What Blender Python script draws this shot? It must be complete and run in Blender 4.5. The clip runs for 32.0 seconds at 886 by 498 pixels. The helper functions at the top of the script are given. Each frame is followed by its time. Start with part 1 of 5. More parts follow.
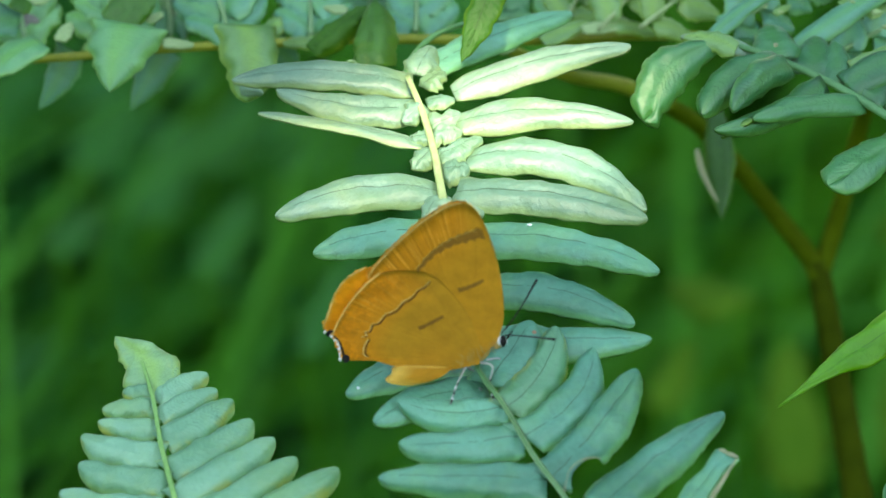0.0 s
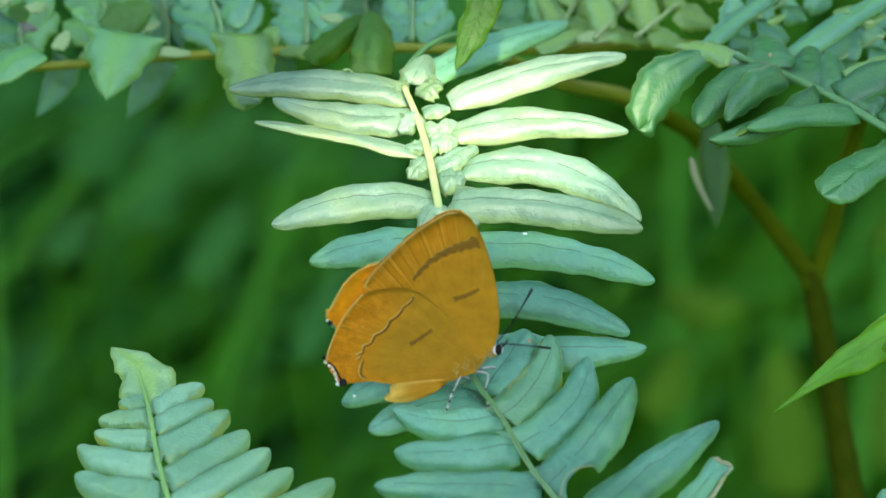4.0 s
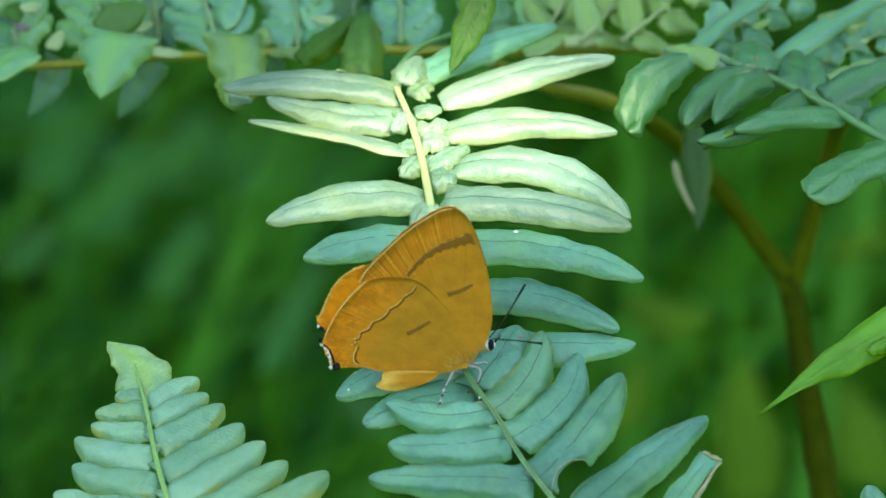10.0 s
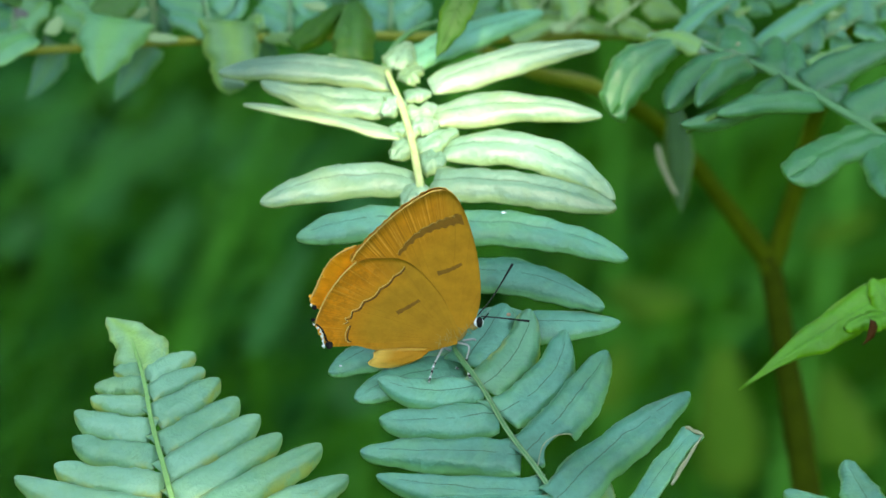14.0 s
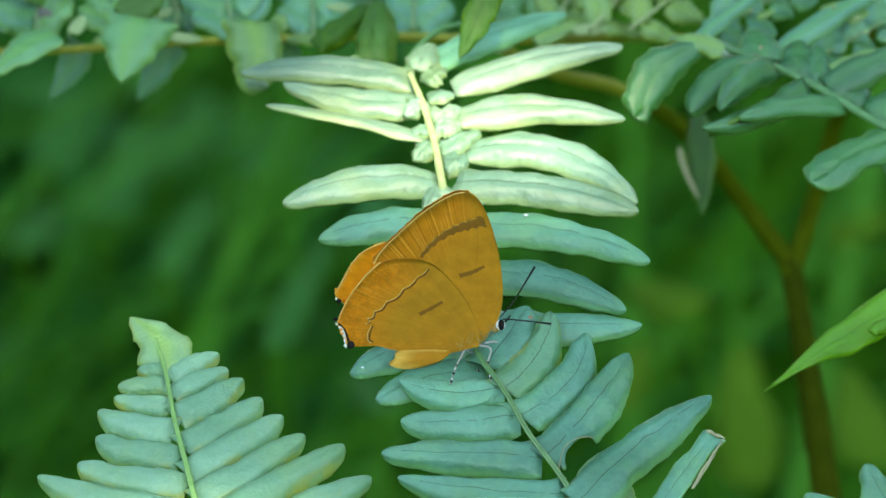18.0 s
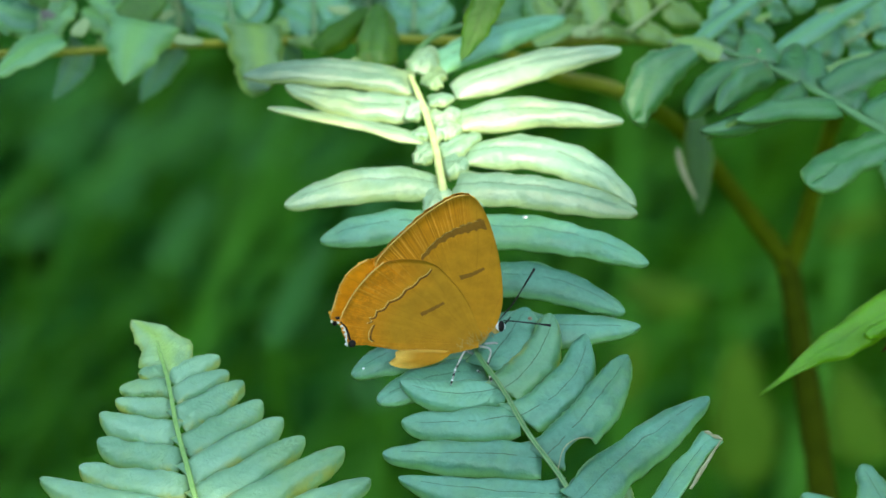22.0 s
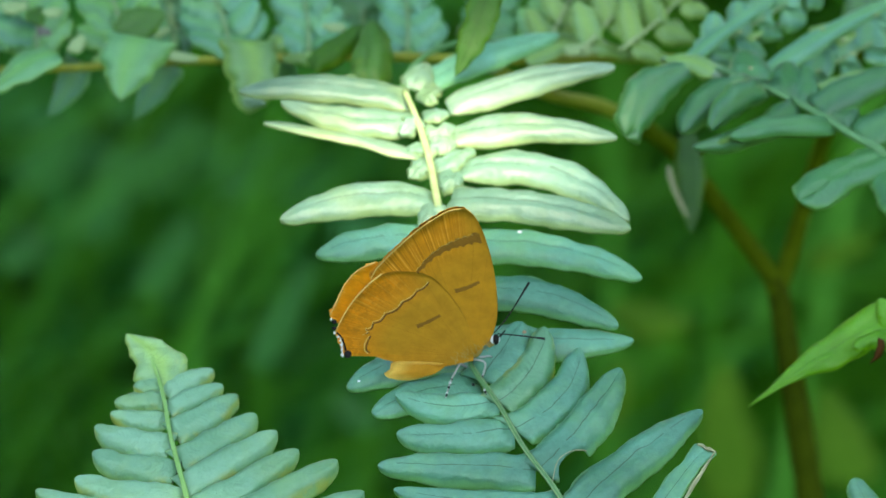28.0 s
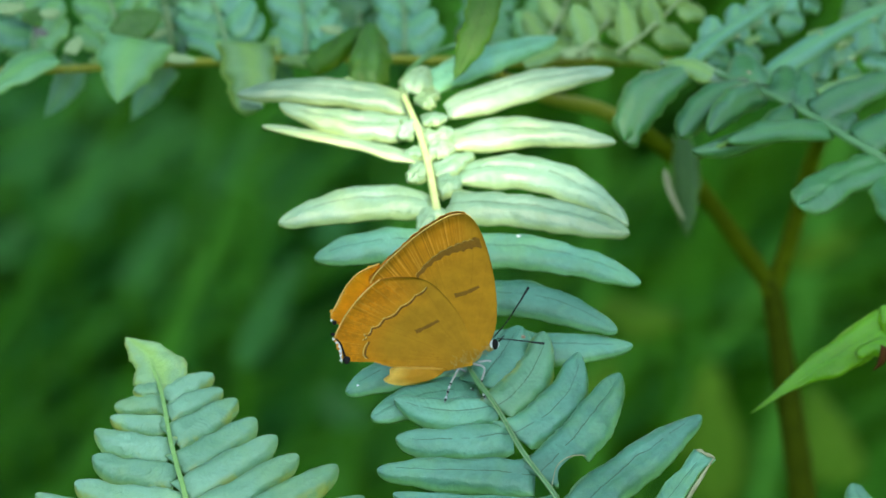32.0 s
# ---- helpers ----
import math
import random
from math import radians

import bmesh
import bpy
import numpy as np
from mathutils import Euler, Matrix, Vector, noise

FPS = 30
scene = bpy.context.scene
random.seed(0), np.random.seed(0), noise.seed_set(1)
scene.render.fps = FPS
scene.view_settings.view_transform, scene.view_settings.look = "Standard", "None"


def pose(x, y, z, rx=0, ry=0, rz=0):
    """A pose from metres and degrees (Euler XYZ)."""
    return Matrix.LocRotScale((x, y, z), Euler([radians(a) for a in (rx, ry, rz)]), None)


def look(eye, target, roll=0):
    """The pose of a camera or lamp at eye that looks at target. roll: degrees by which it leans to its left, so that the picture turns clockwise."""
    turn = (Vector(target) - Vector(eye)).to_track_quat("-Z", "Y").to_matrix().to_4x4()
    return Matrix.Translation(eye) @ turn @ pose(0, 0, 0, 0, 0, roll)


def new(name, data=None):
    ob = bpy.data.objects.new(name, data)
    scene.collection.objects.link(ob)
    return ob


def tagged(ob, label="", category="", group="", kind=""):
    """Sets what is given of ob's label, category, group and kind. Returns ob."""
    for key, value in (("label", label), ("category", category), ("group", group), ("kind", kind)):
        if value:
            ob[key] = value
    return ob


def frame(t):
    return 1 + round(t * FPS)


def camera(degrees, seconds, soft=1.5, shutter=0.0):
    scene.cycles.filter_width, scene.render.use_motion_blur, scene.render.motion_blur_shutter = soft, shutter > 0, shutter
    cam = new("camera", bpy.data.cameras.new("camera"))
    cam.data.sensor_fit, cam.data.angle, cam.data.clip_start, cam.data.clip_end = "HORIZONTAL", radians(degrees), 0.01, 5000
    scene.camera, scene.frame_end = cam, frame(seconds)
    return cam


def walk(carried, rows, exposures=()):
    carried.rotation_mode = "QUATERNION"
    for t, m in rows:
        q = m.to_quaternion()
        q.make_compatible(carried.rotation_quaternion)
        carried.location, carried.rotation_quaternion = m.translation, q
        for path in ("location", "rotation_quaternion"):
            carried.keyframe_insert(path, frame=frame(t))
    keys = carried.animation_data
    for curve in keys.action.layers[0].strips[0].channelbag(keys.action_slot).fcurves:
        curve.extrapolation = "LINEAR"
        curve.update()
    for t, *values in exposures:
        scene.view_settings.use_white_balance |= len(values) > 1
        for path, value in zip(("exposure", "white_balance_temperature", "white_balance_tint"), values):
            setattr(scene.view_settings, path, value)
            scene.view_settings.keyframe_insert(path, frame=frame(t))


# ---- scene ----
cam = camera(10.45, 32.0, soft=1.5)
cam.data.dof.use_dof, cam.data.dof.focus_distance, cam.data.dof.aperture_fstop = True, 0.574, 32.0

# The plan: millimetres to the right, up and towards the viewer, seen along a line that falls 25 degrees.
PITCH, HEIGHT = 25.0, 0.8
VIEW = pose(0, 0, HEIGHT, 90 - PITCH)
UP = Vector((0, math.cos(radians(PITCH)), math.sin(radians(PITCH))))

walk(cam, [
    (0, VIEW @ pose(0.01476, 0.00186, 0.56429, -0.324, 1.563, -1.239)),
    (0.5, VIEW @ pose(0.01512, 0.00141, 0.56443, -0.260, 1.597, -1.238)),
    (1, VIEW @ pose(0.01564, 0.00184, 0.56462, -0.285, 1.649, -1.229)),
    (1.5, VIEW @ pose(0.01560, 0.00239, 0.56522, -0.328, 1.644, -1.212)),
    (2, VIEW @ pose(0.01596, 0.00295, 0.56573, -0.360, 1.677, -1.178)),
    (2.5, VIEW @ pose(0.01488, 0.00340, 0.56661, -0.382, 1.564, -1.111)),
    (3, VIEW @ pose(0.01546, 0.00390, 0.56670, -0.424, 1.619, -1.150)),
    (3.5, VIEW @ pose(0.01421, 0.00309, 0.56672, -0.342, 1.468, -1.120)),
    (5.5, VIEW @ pose(0.01513, 0.00126, 0.56622, -0.204, 1.474, -1.145)),
    (6, VIEW @ pose(0.01447, -0.00019, 0.56579, -0.076, 1.407, -1.062)),
    (6.5, VIEW @ pose(0.01427, 0.00048, 0.56549, -0.154, 1.385, -1.050)),
    (7, VIEW @ pose(0.01175, 0.00062, 0.56689, -0.179, 1.137, -1.002)),
    (7.5, VIEW @ pose(0.01190, -0.00024, 0.56692, -0.105, 1.161, -1.019)),
    (8, VIEW @ pose(0.01130, 0.00006, 0.56703, -0.116, 1.108, -0.998)),
    (8.5, VIEW @ pose(0.00999, 0.00086, 0.56810, -0.159, 0.981, -0.942)),
    (9, VIEW @ pose(0.00907, 0.00112, 0.56863, -0.156, 0.894, -0.875)),
    (9.5, VIEW @ pose(0.00875, 0.00024, 0.57062, -0.035, 0.834, -0.875)),
    (10, VIEW @ pose(0.00795, -0.00076, 0.57500, 0.032, 0.722, -0.788)),
    (10.5, VIEW @ pose(0.00695, 0.00015, 0.57892, -0.107, 0.586, -0.690)),
    (11, VIEW @ pose(0.00715, -0.00038, 0.58226, -0.106, 0.574, -0.733)),
    (11.5, VIEW @ pose(0.00800, -0.00044, 0.58532, -0.142, 0.624, -0.738)),
    (12, VIEW @ pose(0.00849, -0.00162, 0.58746, -0.063, 0.641, -0.737)),
    (12.5, VIEW @ pose(0.00966, -0.00179, 0.58807, -0.081, 0.737, -0.751)),
    (13, VIEW @ pose(0.00774, -0.00223, 0.59024, -0.057, 0.552, -0.720)),
    (13.5, VIEW @ pose(0.00770, -0.00316, 0.58979, 0.027, 0.552, -0.688)),
    (14, VIEW @ pose(0.00678, -0.00184, 0.59054, -0.095, 0.468, -0.697)),
    (14.5, VIEW @ pose(0.00316, -0.00212, 0.59193, -0.062, 0.121, -0.598)),
    (16.5, VIEW @ pose(0.00740, -0.00158, 0.58983, -0.090, 0.645, -0.559)),
    (17, VIEW @ pose(0.00753, -0.00110, 0.59031, -0.138, 0.712, -0.550)),
    (17.5, VIEW @ pose(0.00686, -0.00144, 0.59066, -0.104, 0.695, -0.448)),
    (18, VIEW @ pose(0.00617, -0.00067, 0.59124, -0.180, 0.670, -0.385)),
    (18.5, VIEW @ pose(0.00486, -0.00093, 0.59121, -0.156, 0.570, -0.359)),
    (19, VIEW @ pose(0.00664, -0.00090, 0.59087, -0.159, 0.744, -0.411)),
    (19.5, VIEW @ pose(0.00825, -0.00124, 0.59023, -0.128, 0.895, -0.409)),
    (20, VIEW @ pose(0.00898, 0.00030, 0.59021, -0.272, 0.966, -0.433)),
    (20.5, VIEW @ pose(0.01168, 0.00096, 0.58961, -0.339, 1.226, -0.538)),
    (21, VIEW @ pose(0.00942, 0.00208, 0.59095, -0.446, 1.011, -0.484)),
    (21.5, VIEW @ pose(0.00753, 0.00160, 0.59378, -0.390, 0.810, -0.393)),
    (22, VIEW @ pose(0.00562, 0.00085, 0.59632, -0.303, 0.615, -0.339)),
    (22.5, VIEW @ pose(0.00437, -0.00070, 0.59740, -0.137, 0.483, -0.273)),
    (23, VIEW @ pose(0.00357, -0.00035, 0.59848, -0.146, 0.392, -0.231)),
    (23.5, VIEW @ pose(0.00371, 0.00037, 0.59940, -0.191, 0.398, -0.344)),
    (24, VIEW @ pose(0.00364, 0.00080, 0.59935, -0.210, 0.386, -0.342)),
    (24.5, VIEW @ pose(0.00204, 0.00092, 0.60072, -0.198, 0.236, -0.248)),
    (25, VIEW @ pose(0.00288, -0.00009, 0.59963, -0.082, 0.313, -0.245)),
    (25.5, VIEW @ pose(0.00394, 0.00046, 0.59977, -0.116, 0.409, -0.318)),
    (27.5, VIEW @ pose(0.00293, -0.00278, 0.59949, 0.214, 0.286, -0.283)),
    (28, VIEW @ pose(0.00336, -0.00201, 0.60051, 0.143, 0.335, -0.204)),
    (28.5, VIEW @ pose(0.00229, -0.00094, 0.60195, 0.046, 0.237, -0.127)),
    (29, VIEW @ pose(0.00246, -0.00146, 0.60111, 0.097, 0.252, -0.107)),
    (29.5, VIEW @ pose(0.00169, -0.00116, 0.60113, 0.075, 0.178, -0.080)),
    (30, VIEW @ pose(0.00186, -0.00162, 0.60117, 0.122, 0.194, -0.078)),
    (30.5, VIEW @ pose(0.00071, -0.00181, 0.60042, 0.152, 0.079, -0.085)),
    (31, VIEW @ pose(0.00141, -0.00056, 0.59940, 0.042, 0.139, -0.068)),
    (31.5, VIEW @ pose(0.00225, -0.00005, 0.59967, -0.000, 0.217, -0.040)),
    (32, VIEW @ pose(0.00000, 0.00000, 0.60000, 0.000, -0.000, 0.000)),
], [(0, 2.62, 8700, -3.5), (32, 2.62, 8700, -3.5)])

# ---- world, sun, exposure ----
SUN = Vector((0.04, -0.6, 0.8)).normalized()
world = bpy.data.worlds.new("sky")
scene.world = world
world.use_nodes = True
wt = world.node_tree
sky = wt.nodes.new("ShaderNodeTexSky")
sky.sky_type, sky.sun_disc = "NISHITA", False
sky.sun_elevation, sky.sun_rotation = math.asin(SUN.z), math.atan2(SUN.x, SUN.y)
sky.air_density, sky.dust_density, sky.ozone_density = 1.0, 0.6, 1.5
wt.links.new(sky.outputs[0], wt.nodes["Background"].inputs[0])
wt.nodes["Background"].inputs[1].default_value = 0.15
sun = new("sun", bpy.data.lights.new("sun", "SUN"))
sun.data.energy, sun.data.angle, sun.data.color = 2.2, radians(0.53), (1.0, 0.945, 0.89)
sun.matrix_world = look(SUN * 10, (0, 0, 0))


# ---- materials ----
class Mat:
    """A small node builder round one principled surface."""

    def __init__(self, name, rough=0.5, spec=0.5, trans=0.0, coat=0.0):
        self.m = bpy.data.materials.new(name)
        self.m.use_nodes = True
        self.t = self.m.node_tree
        self.p = self.t.nodes["Principled BSDF"]
        self.p.inputs["Roughness"].default_value = rough
        self.p.inputs["Specular IOR Level"].default_value = spec
        self.p.inputs["Coat Weight"].default_value = coat
        self.p.inputs["Coat Roughness"].default_value = 0.35
        self.trans = trans
        self.coord = self.t.nodes.new("ShaderNodeTexCoord")

    def node(self, kind, **kw):
        return self.t.nodes.new("ShaderNode" + kind)

    def link(self, a, b):
        self.t.links.new(a, b)

    def noise(self, scale, detail=4, rough=0.6, where="Object"):
        n = self.node("TexNoise")
        n.inputs["Scale"].default_value, n.inputs["Detail"].default_value, n.inputs["Roughness"].default_value = scale, detail, rough
        self.link(self.coord.outputs[where], n.inputs["Vector"])
        return n.outputs["Fac"]

    def math(self, op, a, b=0.0, c=0.0):
        n = self.node("Math")
        n.operation = op
        for s, v in zip(n.inputs, (a, b, c)):
            if hasattr(v, "is_linked"):
                self.link(v, s)
            else:
                s.default_value = v
        return n.outputs[0]

    def ramp(self, fac, stops):
        n = self.node("ValToRGB")
        e = n.color_ramp.elements
        while len(e) < len(stops):
            e.new(0.5)
        for el, (at, col) in zip(e, stops):
            el.position, el.color = at, (*col, 1)
        self.link(fac, n.inputs[0])
        return n.outputs[0]

    def mix(self, fac, a, b, blend="MIX"):
        n = self.node("Mix")
        n.data_type, n.blend_type = "RGBA", blend
        for s, v in ((n.inputs[0], fac), (n.inputs[6], a), (n.inputs[7], b)):
            if hasattr(v, "is_linked"):
                self.link(v, s)
            elif isinstance(v, tuple):
                s.default_value = (*v, 1)
            else:
                s.default_value = v
        return n.outputs[2]

    def uv(self):
        n = self.node("SeparateXYZ")
        self.link(self.coord.outputs["UV"], n.inputs[0])
        return n.outputs[0], n.outputs[1]

    def random(self):
        return self.node("ObjectInfo").outputs["Random"]

    def island(self):
        return self.node("NewGeometry").outputs["Random Per Island"]

    def bump(self, height, strength, distance):
        n = self.node("Bump")
        n.inputs["Strength"].default_value, n.inputs["Distance"].default_value = strength, distance
        self.link(height, n.inputs["Height"])
        self.link(n.outputs[0], self.p.inputs["Normal"])

    def done(self, colour, glow=None):
        """Sets the colour, and lets some light through thin blades."""
        self.link(colour, self.p.inputs["Base Color"])
        if self.trans:
            thin = self.node("BsdfTranslucent")
            self.link(glow or colour, thin.inputs[0])
            add = self.node("MixShader")
            add.inputs[0].default_value = self.trans
            self.link(self.p.outputs[0], add.inputs[1])
            self.link(thin.outputs[0], add.inputs[2])
            self.link(add.outputs[0], self.t.nodes["Material Output"].inputs[0])
        return self.m


def fern_green(name, dark, light, rough=0.44, spec=0.5, vein=0.5, trans=0.14, spots=0.0, heart=0.0, coat=0.6):
    """A waxy leaflet: thin wandering midrib groove, fine side veins, mottled green with a yellower rim."""
    b = Mat(name, rough, spec, trans, coat)
    b.p.inputs["Coat Roughness"].default_value = 0.44
    along, across = b.uv()
    wander = b.math("MULTIPLY", b.math("SUBTRACT", b.noise(230, 3), 0.5), 0.36)
    side = b.math("ABSOLUTE", b.math("SUBTRACT", b.math("MULTIPLY", across, 2.0), 1.0))
    off = b.math("ABSOLUTE", b.math("ADD", b.math("SUBTRACT", b.math("MULTIPLY", across, 2.0), 1.0), wander))
    mott = b.math("ADD", b.math("MULTIPLY", b.noise(90, 4), 0.75), b.math("MULTIPLY", b.noise(1100, 4, 0.7), 0.25))
    mott = b.math("ADD", mott, b.math("MULTIPLY", b.math("SUBTRACT", b.random(), 0.5), 0.30))
    col = b.ramp(mott, [(0.28, dark), (0.72, light)])
    warm = b.ramp(b.noise(75, 4, 0.7), [(0.46, (0, 0, 0)), (0.66, (1, 1, 1))])
    col = b.mix(b.math("MULTIPLY", warm, 0.45), col, (light[0] * 1.15, light[1] * 0.95, light[2] * 0.42))
    rib = b.math("MULTIPLY", b.math("LESS_THAN", off, 0.024), b.math("GREATER_THAN", b.noise(420, 2), 0.38))
    rib = b.math("MULTIPLY", rib, b.math("LESS_THAN", along, 0.88))
    col = b.mix(b.math("MULTIPLY", rib, vein), col, (dark[0] * 0.15, dark[1] * 0.28, dark[2] * 0.15))
    # bright yellow-green rim, painting the edge highlight where sky sheen is weak
    rim = b.ramp(b.math("ADD", side, b.math("MULTIPLY", wander, 0.6)), [(0.80, (0, 0, 0)), (0.97, (1, 1, 1))])
    col = b.mix(b.math("MULTIPLY", rim, 0.55), col, (min(1, light[0] * 1.5 + 0.03), min(1, light[1] * 1.25 + 0.02), light[2] * 0.7))
    if heart:
        mid = b.ramp(b.math("ADD", side, b.math("MULTIPLY", b.math("SUBTRACT", b.noise(300, 3), 0.5), 0.8)), [(0.05, (1, 1, 1)), (0.5, (0, 0, 0))])
        col = b.mix(b.math("MULTIPLY", mid, heart), col, (light[0] * 1.1, light[1] * 1.05, light[2] * 0.3))
    blot = b.ramp(b.noise(55, 6, 0.75), [(0.66, (0, 0, 0)), (0.74, (1, 1, 1))])
    col = b.mix(b.math("MULTIPLY", blot, 0.45), col, (0.30, 0.32, 0.05))
    if spots:
        patch = b.ramp(b.noise(260, 4, 0.6), [(0.50, (0, 0, 0)), (0.60, (1, 1, 1))])
        rimward = b.ramp(side, [(0.55, (0, 0, 0)), (0.9, (1, 1, 1))])
        col = b.mix(b.math("MULTIPLY", b.math("MULTIPLY", patch, rimward), spots), col, (0.42, 0.44, 0.07))
    wave = b.math("SINE", b.math("ADD", b.math("ADD", b.math("MULTIPLY", along, 110.0), b.math("MULTIPLY", side, -12.0)), b.math("MULTIPLY", b.noise(420, 3), 14.0)))
    high = b.math("ADD", b.math("MULTIPLY", wave, 0.05), b.math("ADD", b.math("MULTIPLY", b.noise(330, 4, 0.6), 0.9), b.math("MULTIPLY", b.noise(2600, 3), 0.45)))
    high = b.math("SUBTRACT", high, b.math("MULTIPLY", rib, 0.9))
    b.bump(high, 0.5, 0.0006)
    rr = b.math("ADD", rough - 0.08, b.math("MULTIPLY", b.noise(420, 3), 0.18))
    b.link(rr, b.p.inputs["Roughness"])
    return b.done(col, b.mix(0.5, col, (0.35, 0.5, 0.05)))


def plain(name, a, c, scale=400, rough=0.5, spec=0.4, trans=0.0, bump=0.3, per_piece=False):
    b = Mat(name, rough, spec, trans)
    f = b.math("ADD", b.math("MULTIPLY", b.noise(scale, 5), 0.6), b.math("MULTIPLY", b.noise(scale * 6, 3), 0.4))
    if per_piece:
        f = b.math("ADD", f, b.math("MULTIPLY", b.math("SUBTRACT", b.island(), 0.5), 1.1))
    b.bump(b.noise(scale * 4, 3), bump, 0.2 / scale)
    return b.done(b.ramp(f, [(0.3, a), (0.7, c)]))


FERN = fern_green("glaucous_fern", (0.036, 0.165, 0.095), (0.145, 0.425, 0.28), vein=0.75)
# paler copies of the same fern green, with the sun fleck's whitening in the colour
FERN_HALF_LIT = fern_green("half_sunlit_fern", (0.078, 0.18, 0.112), (0.208, 0.37, 0.26), vein=0.8)
FERN_LIT = fern_green("sunlit_fern", (0.095, 0.195, 0.12), (0.222, 0.36, 0.245), vein=0.8)
# fern green darkened for leaflets in shade; the shade is in the colour
FERN_SHADE = fern_green("shade_darkened_fern", (0.014, 0.105, 0.032), (0.055, 0.23, 0.085), rough=0.36, coat=0.7, heart=0.35, vein=0.0)
FERN_FAR = fern_green("mid_green_fern", (0.058, 0.22, 0.08), (0.14, 0.37, 0.15), rough=0.42, spec=0.45, vein=0.0, heart=0.5)
FERN_BLUISH = fern_green("bluish_green_fern", (0.052, 0.22, 0.12), (0.13, 0.37, 0.225), rough=0.40, vein=0.0, heart=0.45)
FERN_LIME = fern_green("lime_fern", (0.085, 0.21, 0.05), (0.20, 0.38, 0.12), vein=0.0, heart=0.5)
FERN_PALE = fern_green("pale_fern", (0.12, 0.31, 0.16), (0.24, 0.48, 0.30), vein=0.0, spots=0.75)
FERN_TIP = fern_green("yellow_green_fern_tip", (0.13, 0.29, 0.12), (0.25, 0.46, 0.21), vein=0.0, spots=0.5, heart=0.6)
FERN_SPOTTED = fern_green("yellow_edged_fern", (0.06, 0.20, 0.10), (0.14, 0.36, 0.18), vein=0.8, spots=0.9)
LEAF = fern_green("bright_green_leaf", (0.035, 0.19, 0.004), (0.12, 0.38, 0.012), rough=0.42, vein=0.4, trans=0.3, coat=0.25)
# darker than the leaf's own green: shade is put into the colour
LEAF_TOOTHED = fern_green("shade_toned_toothed_leaf", (0.010, 0.06, 0.002), (0.034, 0.125, 0.007), trans=0.04, coat=0.06, rough=0.5, spec=0.25, vein=0.5)
LEAF_DARK = fern_green("dark_rolled_leaf", (0.02, 0.095, 0.006), (0.045, 0.16, 0.014), vein=0.2, coat=0.1)
RACHIS = plain("pale_fern_stalk", (0.20, 0.28, 0.10), (0.33, 0.41, 0.20), 700, 0.45)
RACHIS_GREEN = plain("green_fern_stalk", (0.12, 0.24, 0.09), (0.24, 0.36, 0.16), 700, 0.45)
RACHIS_LIME = plain("lime_fern_stalk", (0.15, 0.33, 0.08), (0.27, 0.46, 0.15), 700, 0.45)
RACHIS_DEEP = plain("deep_green_fern_stalk", (0.06, 0.18, 0.06), (0.11, 0.26, 0.10), 700, 0.45)
STALK = plain("dark_olive_stalk", (0.022, 0.034, 0.001), (0.048, 0.066, 0.003), 90, 0.9, 0.05)
STALK_PALE = plain("olive_brown_stalk", (0.044, 0.066, 0.002), (0.088, 0.12, 0.005), 90, 0.9, 0.05)
OLIVE = plain("olive_yellow_stalk", (0.17, 0.19, 0.015), (0.30, 0.31, 0.03), 300, 0.5)
DEAD = plain("withered_leaf", (0.24, 0.24, 0.12), (0.42, 0.41, 0.25), 500, 0.8)
DEAD_GREY = plain("grey_withered_leaf", (0.12, 0.11, 0.09), (0.24, 0.22, 0.19), 300, 0.8)
BROWN = plain("brown_scorched_edge", (0.03, 0.010, 0.002), (0.09, 0.033, 0.008), 900, 0.8, 0.08)
GRASS = plain("shaded_grass", (0.025, 0.125, 0.005), (0.050, 0.195, 0.011), 30, 0.8, 0.04, per_piece=True, trans=0.4)
GRASS_BLUE = plain("bluish_grass", (0.013, 0.100, 0.014), (0.036, 0.200, 0.036), 30, 0.8, 0.04, per_piece=True, trans=0.35)
GRASS_PALE = plain("pale_grass", (0.036, 0.17, 0.013), (0.080, 0.29, 0.038), 30, 0.8, 0.04, per_piece=True, trans=0.35)
UNDER_BLUE = plain("glaucous_undergrowth", (0.034, 0.18, 0.046), (0.062, 0.27, 0.082), 30, 0.65, 0.2, per_piece=True, trans=0.3)
UNDER = plain("shaded_undergrowth", (0.020, 0.095, 0.004), (0.042, 0.145, 0.009), 30, 0.75, 0.1, per_piece=True, trans=0.3)
BROAD = plain("broad_background_leaf", (0.050, 0.135, 0.008), (0.085, 0.18, 0.014), 60, 0.85, 0.08, trans=0.2)
BROAD_BLUE = plain("bluish_background_leaf", (0.020, 0.115, 0.020), (0.040, 0.16, 0.034), 60, 0.75, 0.1, trans=0.2)
SOIL = plain("mossy_leaf_litter", (0.018, 0.052, 0.010), (0.045, 0.10, 0.02), 14, 0.9, 0.1)
BARK = plain("grey_brown_bark", (0.06, 0.045, 0.03), (0.16, 0.12, 0.08), 40, 0.9, bump=0.8)
CANOPY = plain("tree_leaves", (0.03, 0.09, 0.02), (0.08, 0.18, 0.04), 20, 0.5, per_piece=True)
WHITE = plain("white_scale", (0.7, 0.7, 0.68), (0.85, 0.85, 0.82), 2000, 0.5)
BLACK = plain("black_scale", (0.006, 0.005, 0.006), (0.02, 0.016, 0.016), 3000, 0.7, 0.15)
EYE = plain("glossy_black_eye", (0.004, 0.003, 0.003), (0.01, 0.008, 0.008), 3000, 0.35, spec=0.12)
BAND = plain("dark_ochre_band", (0.20, 0.08, 0.005), (0.29, 0.122, 0.009), 1500, 0.7)
